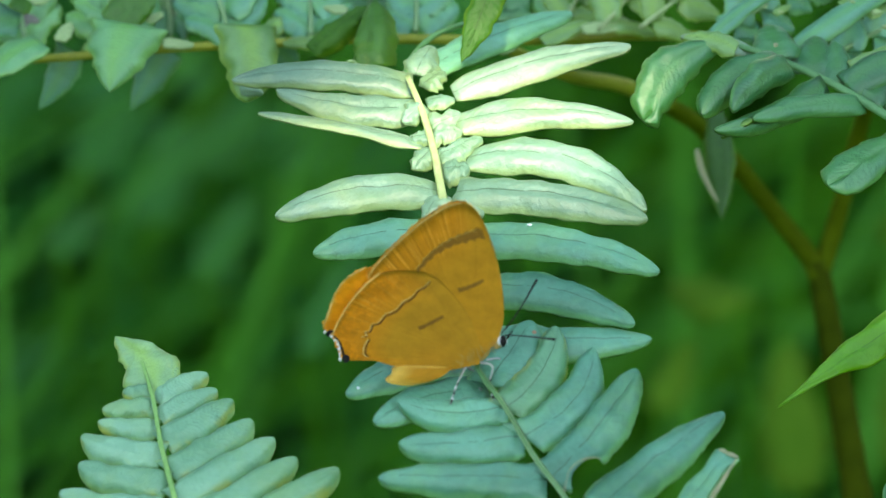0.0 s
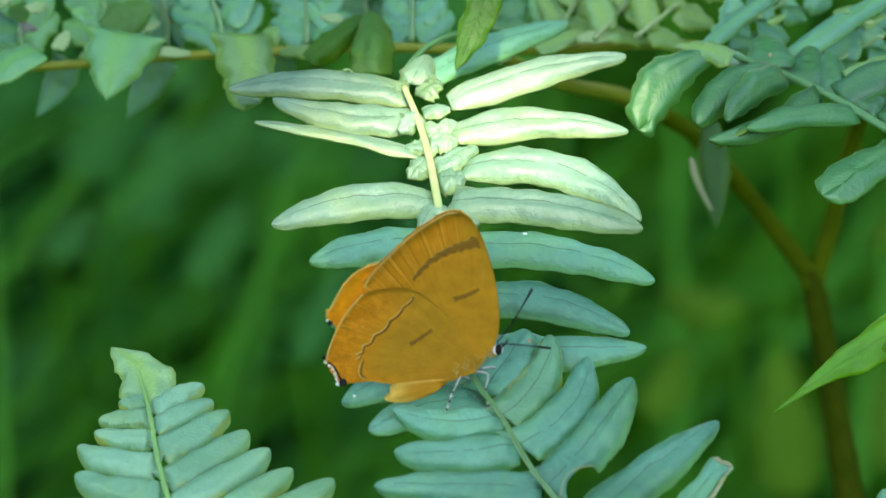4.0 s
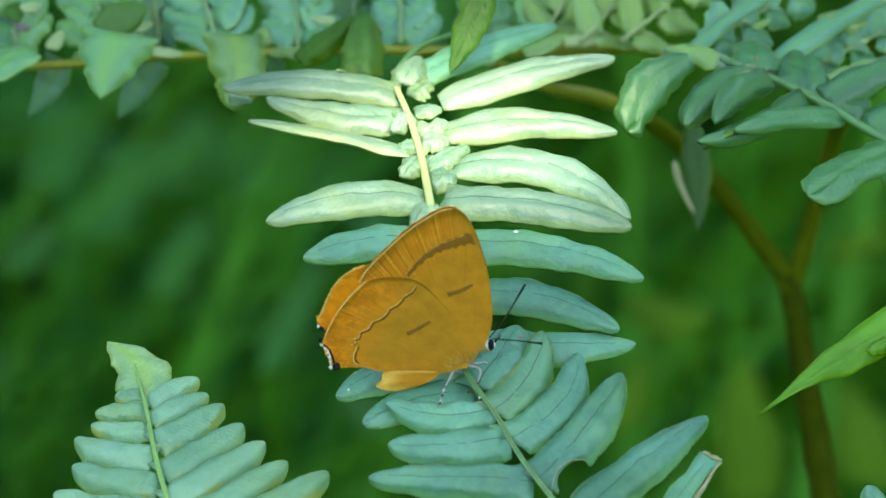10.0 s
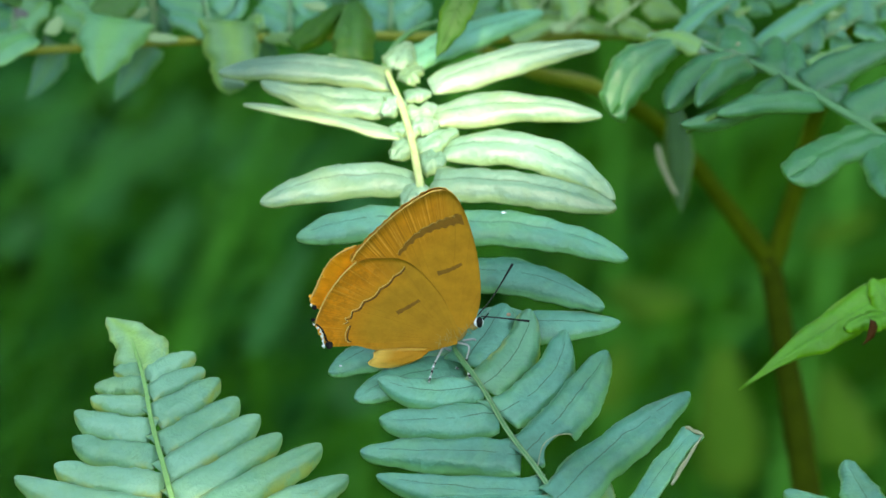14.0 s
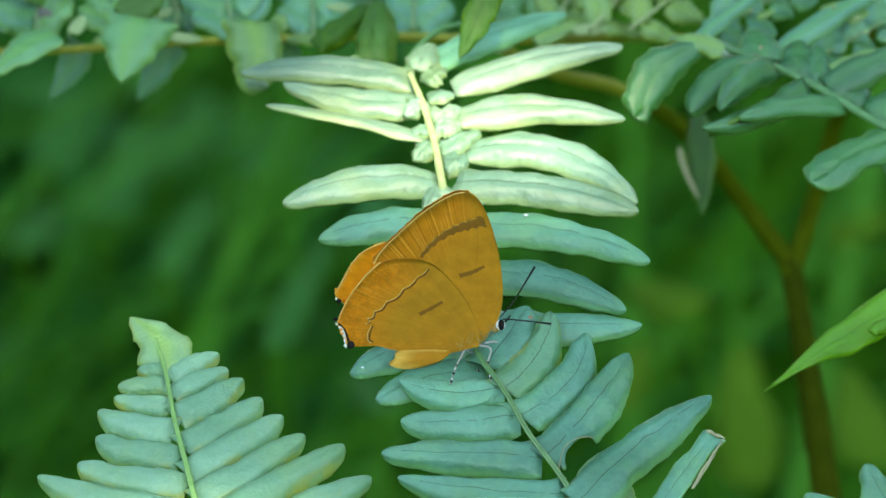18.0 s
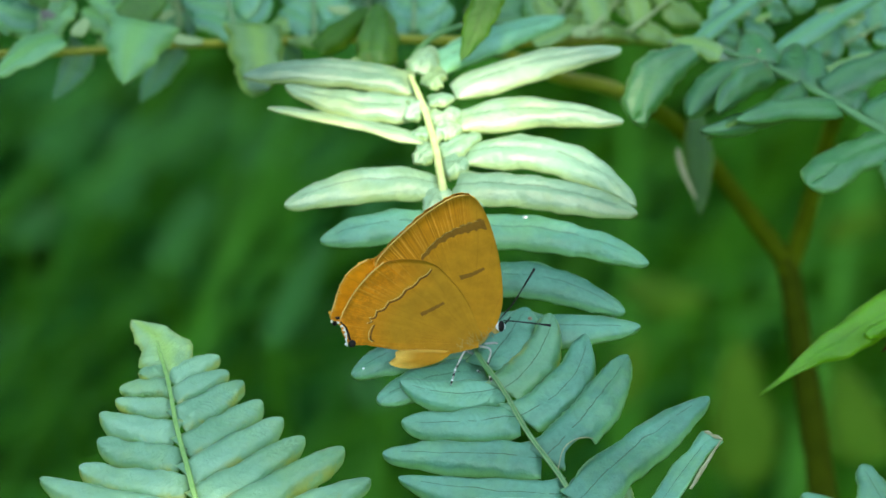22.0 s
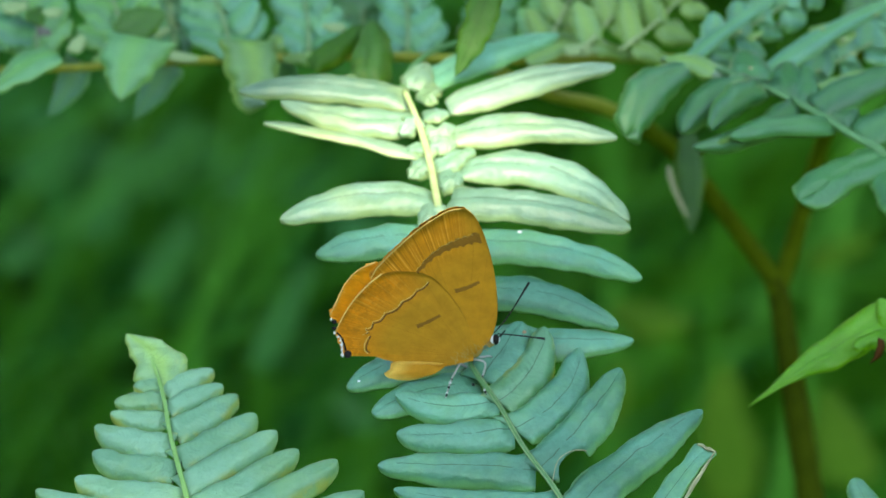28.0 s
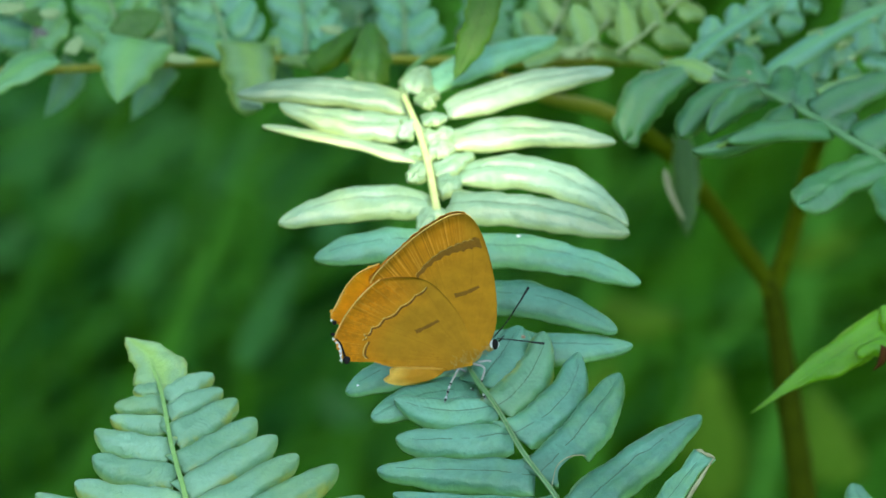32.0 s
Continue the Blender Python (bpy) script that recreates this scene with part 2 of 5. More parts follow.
FUR = plain("ochre_grey_fur", (0.42, 0.25, 0.06), (0.62, 0.42, 0.15), 3000, 0.9, bump=0.8)
VEIN = plain("darker_ochre_vein", (0.40, 0.17, 0.014), (0.52, 0.23, 0.022), 1500, 0.75, 0.1)
LINE = plain("pale_wing_line", (0.66, 0.44, 0.14), (0.90, 0.68, 0.32), 1800, 0.8)
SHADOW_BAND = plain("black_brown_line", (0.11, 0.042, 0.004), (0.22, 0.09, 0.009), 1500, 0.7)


def wing_scales(name, inner, outer, streak, trans=0.1, edge=(0.0, 0.01, 0.98, 1.0), ruffled=0.0):
    """Scaled wing membrane: ochre, warmer to the rim, with fine rays towards it; edge: the stretch of the outline that is outer rim."""
    b = Mat(name, 0.68, 0.14, trans)
    along, across = b.uv()
    outside = b.ramp(across, [(edge[0], (0, 0, 0)), (edge[1], (1, 1, 1)), (edge[2], (1, 1, 1)), (edge[3], (0, 0, 0))])
    tone = b.ramp(along, [(0.0, inner), (0.62, inner), (0.90, outer), (0.975, outer), (1.0, tuple(min(1, c * 1.2 + 0.04) for c in outer))])
    col = b.mix(outside, inner, tone)
    n = b.node("TexNoise")
    n.inputs["Scale"].default_value, n.inputs["Detail"].default_value = 1.0, 3
    vec = b.node("CombineXYZ")
    b.link(b.math("MULTIPLY", along, 1.6), vec.inputs[0])
    b.link(b.math("MULTIPLY", across, 250.0), vec.inputs[1])
    b.link(vec.outputs[0], n.inputs["Vector"])
    far = b.math("MULTIPLY", b.ramp(along, [(0.66, (0, 0, 0)), (0.82, (1, 1, 1))]), b.math("MULTIPLY", outside, streak))
    ray = b.ramp(n.outputs["Fac"], [(0.56, (0, 0, 0)), (0.66, (1, 1, 1))])
    col = b.mix(b.math("MULTIPLY", ray, far), col, tuple(min(1, c * 1.5 + 0.05) for c in inner))
    furrow = b.ramp(n.outputs["Fac"], [(0.34, (1, 1, 1)), (0.44, (0, 0, 0))])
    col = b.mix(b.math("MULTIPLY", b.math("MULTIPLY", furrow, far), 0.7), col, (inner[0] * 0.55, inner[1] * 0.42, inner[2] * 0.3))
    vein = b.math("LESS_THAN", b.math("ABSOLUTE", b.math("SUBTRACT", b.math("FRACT", b.math("MULTIPLY", across, 9.0)), 0.5)), 0.02)
    col = b.mix(b.math("MULTIPLY", vein, 0.16), col, tuple(c * 0.6 for c in inner))
    if ruffled:
        patch = b.ramp(b.noise(700, 4, 0.7), [(0.45, (0, 0, 0)), (0.60, (1, 1, 1))])
        patch = b.math("MULTIPLY", b.math("MULTIPLY", patch, outside), b.ramp(along, [(0.74, (0, 0, 0)), (0.86, (1, 1, 1))]))
        col = b.mix(b.math("MULTIPLY", patch, ruffled), col, (inner[0] * 0.72, inner[1] * 0.56, inner[2] * 0.4))
    dust = b.ramp(b.noise(500, 5), [(0.35, (0.84, 0.82, 0.78)), (0.7, (1.08, 1.07, 1.04))])
    col = b.mix(1.0, col, dust, "MULTIPLY")
    b.bump(b.math("ADD", b.noise(5000, 2), b.math("MULTIPLY", vein, 1.2)), 0.3, 0.00012)
    return b.done(col)


WING_FORE = wing_scales("ochre_forewing", (0.59, 0.264, 0.024), (0.69, 0.26, 0.018), 0.8, edge=(0.40, 0.50, 0.98, 1.0))
WING_HIND = wing_scales("ochre_hindwing", (0.56, 0.262, 0.026), (0.82, 0.28, 0.017), 0.4, edge=(0.16, 0.27, 0.70, 0.80), ruffled=0.5)
WING_BACK = wing_scales("bright_orange_upperside", (0.93, 0.28, 0.008), (0.95, 0.34, 0.018), 0.1, 0.06)
FOLD = wing_scales("pale_yellow_fold", (0.56, 0.26, 0.022), (0.78, 0.49, 0.10), 0.15, 0.25)
FRINGE = plain("golden_fringe", (0.66, 0.32, 0.05), (0.88, 0.56, 0.18), 4000, 0.8)
GREY = plain("grey_ring", (0.06, 0.06, 0.055), (0.13, 0.13, 0.12), 2000, 0.6)
LEG = plain("pale_grey_leg", (0.28, 0.28, 0.25), (0.52, 0.52, 0.47), 2500, 0.7)
# pale colour that stands for sun flecks and small highlights
FLECK_PALE = plain("painted_sun_fleck", (0.22, 0.34, 0.13), (0.36, 0.46, 0.22), 500, 0.6, trans=0.15)
RUST = plain("rusty_leaf_spot", (0.34, 0.20, 0.12), (0.48, 0.28, 0.18), 1200, 0.7)
SUN_DROP = plain("white_speck", (0.8, 0.82, 0.8), (0.9, 0.9, 0.9), 2000, 0.2)

# ---- builders ----
BASES = {}


def thing(name, base, label, category, group="", kind=""):
    """An Empty at its base, given in plan millimetres."""
    ob = new(name)
    ob.empty_display_size = 0.01
    ob.matrix_world = VIEW @ Matrix.Translation(Vector(base) * 0.001)
    BASES[ob] = Vector(base)
    return tagged(ob, label, category, group, kind)


def mesh_of(name, verts, faces, material, uvs=None, flat=False):
    me = bpy.data.meshes.new(name)
    me.from_pydata([tuple(v) for v in verts], [], faces)
    me.materials.append(material)
    if uvs is not None:
        layer = me.uv_layers.new(name="UVMap")
        idx = np.empty(len(me.loops), dtype=np.int32)
        me.loops.foreach_get("vertex_index", idx)
        layer.data.foreach_set("uv", np.asarray(uvs, dtype=np.float32)[idx].ravel())
    if not flat:
        me.polygons.foreach_set("use_smooth", [True] * len(me.polygons))
    me.update()
    return me


def part(name, shape, material, parent, label="", origin=None):
    """One mesh under a thing or a part; shape: (verts in plan millimetres, faces, uvs or None)."""
    verts, faces, uvs = shape
    top = parent
    while top.parent:
        top = top.parent
    home = BASES[parent] if parent in BASES else BASES[top]
    at = Vector(origin) if origin is not None else home
    ob = new(name, mesh_of(name, [(Vector(v) - at) * 0.001 for v in verts], faces, material, uvs, name in ("band", "line", "tail_edge")))
    ob.parent = parent
    ob.location = (at - home) * 0.001
    BASES[ob] = at
    if label:
        ob["label"] = label
    return ob


def spline(points, n):
    """n points evenly along a smooth line through the points."""
    p = [Vector(q) for q in points]
    p = [p[0] * 2 - p[1]] + p + [p[-1] * 2 - p[-2]]
    out = []
    segs = len(p) - 3
    for i in range(n):
        x = i / (n - 1) * segs
        k = min(int(x), segs - 1)
        t = x - k
        a, b, c, d = p[k:k + 4]
        out.append(0.5 * (2 * b + (c - a) * t + (2 * a - 5 * b + 4 * c - d) * t * t + (3 * b - a - 3 * c + d) * t ** 3))
    return out


def tube(points, r0, r1, n=24, sides=8, groove=0.0, knots=0.0):
    """A tapering round stalk along a smooth line."""
    line = spline(points, n)
    verts, faces = [], []
    ref = Vector((0, 0.3, 1))
    for i, q in enumerate(line):
        d = (line[min(i + 1, n - 1)] - line[max(i - 1, 0)]).normalized()
        a = d.cross(ref).normalized()
        b = a.cross(d)
        r = r0 + (r1 - r0) * i / (n - 1)
        r *= 1 + knots * noise.noise(q * 0.4)
        for j in range(sides):
            w = 2 * math.pi * j / sides
            rr = r * (1 - groove * max(0, math.cos(2 * (w - math.pi / 2))) * (math.sin(w) > 0))
            verts.append(q + a * math.cos(w) * rr + b * math.sin(w) * rr)
    for i in range(n - 1):
        for j in range(sides):
            k = (j + 1) % sides
            faces.append((i * sides + j, i * sides + k, (i + 1) * sides + k, (i + 1) * sides + j))
    faces.append(tuple(range(sides))[::-1])
    faces.append(tuple(range((n - 1) * sides, n * sides)))
    return verts, faces, None


def ball(c, rx, ry, rz, rings=8, segs=12, turn=None):
    verts, faces = [], []
    m = turn or Matrix.Identity(3)
    for i in range(rings + 1):
        a = math.pi * i / rings
        for j in range(segs):
            w = 2 * math.pi * j / segs
            verts.append(Vector(c) + m @ Vector((rx * math.sin(a) * math.cos(w), ry * math.sin(a) * math.sin(w), rz * math.cos(a))))
    for i in range(rings):
        for j in range(segs):
            k = (j + 1) % segs
            faces.append((i * segs + j, (i + 1) * segs + j, (i + 1) * segs + k, i * segs + k))
    return verts, faces, None


FROND = Vector((0, 0.62, 0.78)).normalized()   # how the ferns' blades face


def leaflet(base, tip, width, bend=0.0, tilt=0.0, normal=FROND, arch=0.02, root=0.75, blunt=3.0, roll=0.28, lobes=0.0,
            notch=0.0, nibble=None, cells=(30, 14), thick=0.22, rough_edge=0.24, seed=None, ruck=0.055, puff=0.20, form=None, groove=0.055):
    """A fern leaflet from base to tip, of half the given width each side, its rims rolled under.
    bend: sideways bow; tilt: degrees about its own length; notch: depth of a cleft in the tip; nibble: (along, across, radius) eaten away."""
    base, tip = Vector(base), Vector(tip)
    axis = tip - base
    length = axis.length
    d = axis.normalized()
    up = (normal - d * normal.dot(d)).normalized()
    up = Matrix.Rotation(radians(tilt), 3, d) @ up
    side = up.cross(d)
    na, nc = cells
    sd = random.random() * 50 if seed is None else seed
    half = width * 0.57
    top, uvs, eaten = [], [], []
    for i in range(na + 1):
        s = i / na
        s = 1 - (1 - s) ** 1.35
        grow = root + (1 - root) * min(1, s / 0.22) ** 0.7
        h = half * grow * max(0.0, 1 - s ** (blunt + 1.0)) ** 0.52 * (1.06 - 0.2 * s)
        if form:
            x = s * (len(form) - 1)
            k = min(int(x), len(form) - 2)
            h = half * (form[k] + (form[k + 1] - form[k]) * (x - k)) * (1.0 if form[-1] == 1.0 else min(1.0, (1 - s) * 14) ** 0.5)
        rib = base + axis * s + side * bend * 4 * s * (1 - s) + up * arch * length * 4 * s * (1 - s)
        for j in range(nc + 1):
            c, mid = 2 * j / nc - 1, rib
            edge = 1 + lobes * math.sin(s * 34 + (c > 0) * 1.3) * abs(c) + rough_edge * noise.noise(Vector((s * 6, c * 1.5, sd))) + 0.35 * rough_edge * noise.noise(Vector((s * 24, c * 3, sd + 9)))
            lift = half * (puff * (1 - abs(c) ** 2.6) - roll * abs(c) ** 6 - groove * math.exp(-(c / 0.13) ** 2))
            lift += ruck * width * noise.noise(Vector((s * 7 + sd, c * 2, sd * 0.7)))
            lift *= min(1.0, 0.15 + s / 0.16)
            back = notch * length * max(0.0, 1 - abs(c - 0.1) * 2.6) * max(0, (s - 0.5) / 0.5) ** 1.5
            if nibble:
                ds, dc = (s - nibble[0]) * length, (c - nibble[1]) * half
                far = math.hypot(ds, dc)
                eaten.append(far < nibble[2])
                if 1e-6 < far < nibble[2]:
                    ds, dc = ds * nibble[2] / far, dc * nibble[2] / far
                    mid = mid + axis * (nibble[0] + ds / length - s)
                    c = max(-1.0, min(1.0, nibble[1] + dc / half))
            v = mid + side * c * h * edge + up * lift * min(1, h / half + 0.1) - d * back
            top.append(v)
            uvs.append((s, (c + 1) / 2))
    n = len(top)
    under = [v - up * thick for v in top]
    faces = []

    def gone(i, j):
        k = i * (nc + 1) + j
        return bool(nibble) and all(eaten[q] for q in (k, k + 1, k + nc + 1, k + nc + 2))

    row = nc + 1
    kept = {(i, j) for i in range(na) for j in range(nc) if not gone(i, j)}
    for i, j in sorted(kept):
        a, b, c, e = i * row + j, i * row + j + 1, (i + 1) * row + j + 1, (i + 1) * row + j
        faces.append((a, b, c, e))
        faces.append((a + n, e + n, c + n, b + n))
        for (di, dj), (p, q) in (((-1, 0), (a, b)), ((1, 0), (c, e)), ((0, -1), (e, a)), ((0, 1), (b, c))):
            if (i + di, j + dj) not in kept:
                faces.append((q, p, p + n, q + n))
    return top + under, faces, uvs + uvs


def stipe(top, foot):
    """A straight brown stem from a frond's end down into the ground."""
    top, foot = Vector(top), Vector(foot)
    bow = Vector((3, 0, -4))
    return tube([top.lerp(foot, f) + bow * math.sin(math.pi * f) * 2 for f in (0, 0.25, 0.5, 0.75, 1)], 0.8, 2.2, 30, 8)


def down_to_earth(p):
    """The place on the ground straight below a place of the plan."""
    p = Vector(p)
    return p - UP * (HEIGHT * 1000 + p.dot(UP) - 2)


# ---- ground ----
def ground():
    n = 60
    verts, faces = [], []
    for i in range(n + 1):
        for j in range(n + 1):
            a, b = 2 * i / n - 1, 2 * j / n - 1
            x, y = 60 * a * abs(a) ** 2, 60 * b * abs(b) ** 2 + 1
            verts.append((x, y, 0.05 * noise.noise(Vector((x * 1.4, y * 1.4, 0))) - 0.02))
    for i in range(n):
        for j in range(n):
            k = i * (n + 1) + j
            faces.append((k, k + n + 1, k + n + 2, k + 1))
    ob = new("ground", mesh_of("ground", verts, faces, SOIL))
    tagged(ob, "dark mossy forest floor under the plants", "ground", kind="structure")


ground()


# ---- the frond that the butterfly sits on ----
def main_frond():
    foot = down_to_earth((18.3, -37.6, 33))
    ob = thing("fern_frond", foot, "glaucous green bracken frond with blunt leaflets, top in a sun fleck", "fern", "fern fronds")
    stem = part("rachis", tube([(-5.1, 19.8, -21.2), (-3.3, 15.5, -16.4), (-1.9, 10.8, -12), (-1, 6.1, -7.8), (0.1, 0.1, -4.1), (1.5, -8.3, 3.7)],
                               0.36, 0.62, 40, 12, 0.35), RACHIS, ob, "pale yellow-green grooved stalk")
    part("rachis", tube([(1.5, -8.3, 3.7), (3.3, -14.7, 11.7), (6.5, -19.1, 16.3), (9.5, -24.2, 21.3), (13.4, -29.4, 26.5), (18.3, -37.6, 33)], 0.25, 0.36, 50, 12, 0.5), RACHIS_DEEP, ob, "green grooved lower stalk")
    for off in (-4, 4):
        part("stalk_ridge", tube([Vector(q) + Vector((off * 0.042, off * 0.022, 0.22)) for q in ((3.3, -14.7, 11.7), (6.5, -19.1, 16.3), (9.5, -24.2, 21.3), (13.4, -29.4, 26.5), (18.3, -37.6, 33))], 0.07, 0.12, 40, 6), RACHIS_GREEN, ob, "pale ridge along the stalk")
    part("stipe", stipe((18.3, -37.6, 33), foot), STALK, ob, "olive brown stem reaching the ground")
    one = lambda b, t, w, m=FERN, label="", **k: part("leaflet", leaflet(b, t, w, **k), m, ob, label)
    # right side, from the tip downwards
    one((-2.3, 21.3, -26.9), (15, 27.9, -38.4), 4.0, FERN, bend=0.4)
    one((0.4, 17.7, -19.9), (22, 23.1, -24.6), 4.1, FERN_LIT, bend=0.9, roll=0.3, root=0.5)
    one((0.8, 14, -15.7), (22, 13.7, -16.4), 4.4, FERN_LIT, bend=1.4, blunt=2.0, root=0.5)
    one((2.2, 9.7, -11.8), (23.2, 3, -5.8), 4.9, FERN_HALF_LIT, bend=3.7, lobes=0.05, root=0.6)
    one((0.8, 5.6, -7.1), (23.3, 2, -3.8), 4.9, FERN_HALF_LIT, bend=1.1, lobes=0.04)
    one((1.1, 0.1, -3.1), (24.5, -4.1, 0.8), 4.8, FERN, bend=1.8, lobes=0.05)
    one((2.2, -5.6, 2.3), (21.4, -10, 6.4), 4.7, FERN, bend=1.7, lobes=0.05)
    one((3, -11.4, 5.7), (23.3, -11.8, 6.1), 4.6, FERN, bend=-0.6)
    one((4.5, -16.5, 11.7), (9.6, -9.5, 5.9), 5.8, FERN, bend=-0.2, root=0.9, tilt=-10)
    one((6.3, -19.2, 15.3), (12.4, -10.1, 8.6), 4.9, FERN_SPOTTED, "green leaflet with yellowed spots along one edge", bend=-1.5, root=0.9, blunt=3.4, tilt=10, roll=0.55)
    one((8.2, -22.2, 18.3), (16.6, -12.6, 10.3), 5.0, FERN, bend=-2.2, root=0.95, blunt=3.6, tilt=10, roll=0.55)
    one((11.3, -27, 23.1), (21.5, -15.1, 12.4), 5.5, FERN, "green leaflet with a bite eaten out of its side", bend=-0.8, root=0.8, nibble=(0.17, -1.35, 3.1), cells=(48, 24), tilt=6, roll=0.35)
    one((15, -31.9, 29.1), (31.1, -20, 17.1), 5.5, FERN, bend=0.5, root=0.8, blunt=2.0, lobes=0.02, roll=0.35)
    cut = one((23.5, -34, 30.2), (31.2, -24.4, 22.1), 2.5, FERN, "green leaflet with a withered torn tip", bend=0.2, form=(0.9, 1.0, 1.0, 0.95, 0.88, 1.0), roll=0.1, puff=0.1)
    part("withered_rim", leaflet((28.4, -30.4, 28), (32.4, -24.7, 22.9), 0.38, root=0.7, blunt=5, rough_edge=0.9, ruck=0.5, puff=0.3, thick=0.12), DEAD, cut, "withered pale brown torn rim")
    part("withered_rim", leaflet((30.3, -23.9, 22.1), (32.3, -24.8, 23), 0.36, root=0.8, blunt=5, rough_edge=0.9, ruck=0.5, puff=0.3, thick=0.12), DEAD, cut, "withered pale brown torn rim")
    part("bite_rim", tube([(17.1, -24.75, 22.0), (16.3, -24.6, 21.9), (14.8, -24.9, 22.2), (13.5, -26, 23.2), (12.8, -28.6, 25.6)], 0.07, 0.07, 24, 6, knots=0.4), DEAD, ob, "dry pale rim of the bite")
    part("rust_spot", ball((9.8, -10.7, 9.3), 0.28, 0.22, 0.12), RUST, ob, "small reddish spot")
    part("speck", ball((9.4, 1.6, -2.5), 0.30, 0.15, 0.12), SUN_DROP, ob, "white speck")
    part("speck", ball((-10.3, -16.5, 14.1), 0.17, 0.13, 0.1), SUN_DROP, ob, "white speck")
    # left side, from the tip downwards
    one((-4.5, 18.8, -21.8), (-26.4, 19.9, -20.9), 4.0, FERN_LIT, bend=-1.3, roll=0.3)
    one((-3.9, 15.8, -18.2), (-21, 18.6, -19.7), 4.4, FERN_LIT, bend=1.4, blunt=2.0)
    one((-3, 11.4, -14.3), (-23.1, 15.8, -18.2), 3.4, FERN_LIT, bend=-0.3, tilt=38, blunt=1.8)
    one((-1.4, 5.9, -8.4), (-20.6, 3.3, -6.1), 4.9, FERN_HALF_LIT, bend=-1.6, root=0.4, lobes=0.03)
    one((0.1, 0.4, -3.3), (-16, -1.1, -2), 4.9, FERN, bend=-1.3)
    one((1.1, -6.2, 1.8), (-13.5, -8.3, 3.7), 4.6, FERN, bend=-1.0)
    one((2.6, -13.1, 7.3), (-11.8, -17.3, 12.4), 5.4, FERN, bend=-1.2, blunt=2.0)
    one((4.3, -17.1, 10.2), (-8.7, -20.4, 14.4), 4.6, FERN, bend=-0.9)
    one((6.8, -18.8, 14.5), (-5.9, -18.1, 14.2), 4.2, FERN, bend=1.5, blunt=3.2, root=0.9, tilt=-9, roll=0.55)
    one((8.4, -22.2, 17.9), (-5.7, -22.7, 18.8), 4.3, FERN, bend=0.7, blunt=3.6, root=0.9, tilt=-9, roll=0.55)
    one((11, -27, 22.7), (-7.9, -26.3, 22.4), 4.3, FERN, bend=-0.1, blunt=3.2, root=0.9, lobes=0.03, tilt=-9, roll=0.55)
    one((13.4, -31, 26.8), (-6, -29.1, 24.1), 4.2, FERN, bend=0.8, root=0.9, tilt=-9, roll=0.55)
    one((15, -33.2, 29.4), (-1.6, -32.6, 27.8), 4.8, FERN, bend=0.5, root=0.9)
    # young leaflets low under the bitten one
    one((14.7, -33.9, 20), (15.6, -29.4, 16), 2.8, bend=0.2, root=0.7)
    one((20.8, -33.9, 19), (18.7, -28.7, 15), 3.2, FERN_TIP, bend=-0.3, root=0.7, blunt=2.0)
    one((11.9, -33.4, 22), (11.2, -30.4, 18), 2.4, bend=0.1, root=0.7)
    # small round lobes at the leaflets' roots
    for b, t, w in (((-3, 16.2, -17.6), (-5.7, 14.2, -15.8), 2.6), ((-1.9, 10.8, -12.8), (-4.4, 8.5, -10.7), 3.0), ((-2.3, 12.4, -14.2), (-4.9, 12.1, -14), 2.4), ((-0.9, 5.3, -7.9), (-3, 2.3, -5.1), 3.0),
                    ((-2.8, 16.5, -17.9), (0.6, 16.9, -18.3), 2.6), ((-2.3, 13.6, -15.3), (1.5, 15, -16.6), 2.8), ((-2, 12.8, -14.6), (1.6, 12.8, -14.1), 3.2), ((-1.4, 9.7, -11.8), (3.9, 12.1, -13.6), 3.1),
                    ((-0.9, 7.9, -10.2), (2.4, 8.5, -10.1), 3.9), ((0, 4.3, -7), (4.1, 2.9, -5.5), 3.4), ((-3.3, 18.5, -21.6), (-0.6, 20.4, -23.3), 3.0), ((-4.1, 20.1, -23.9), (-2.3, 23.7, -28), 3.6)):
        part("lobe", leaflet(b, t, w, root=0.6, blunt=2.2, cells=(18, 14), arch=0.04, roll=0.3, puff=0.28, rough_edge=0.45, ruck=0.09, lobes=0.04, tilt=random.uniform(-22, 22)), FERN_HALF_LIT, ob)


main_frond()


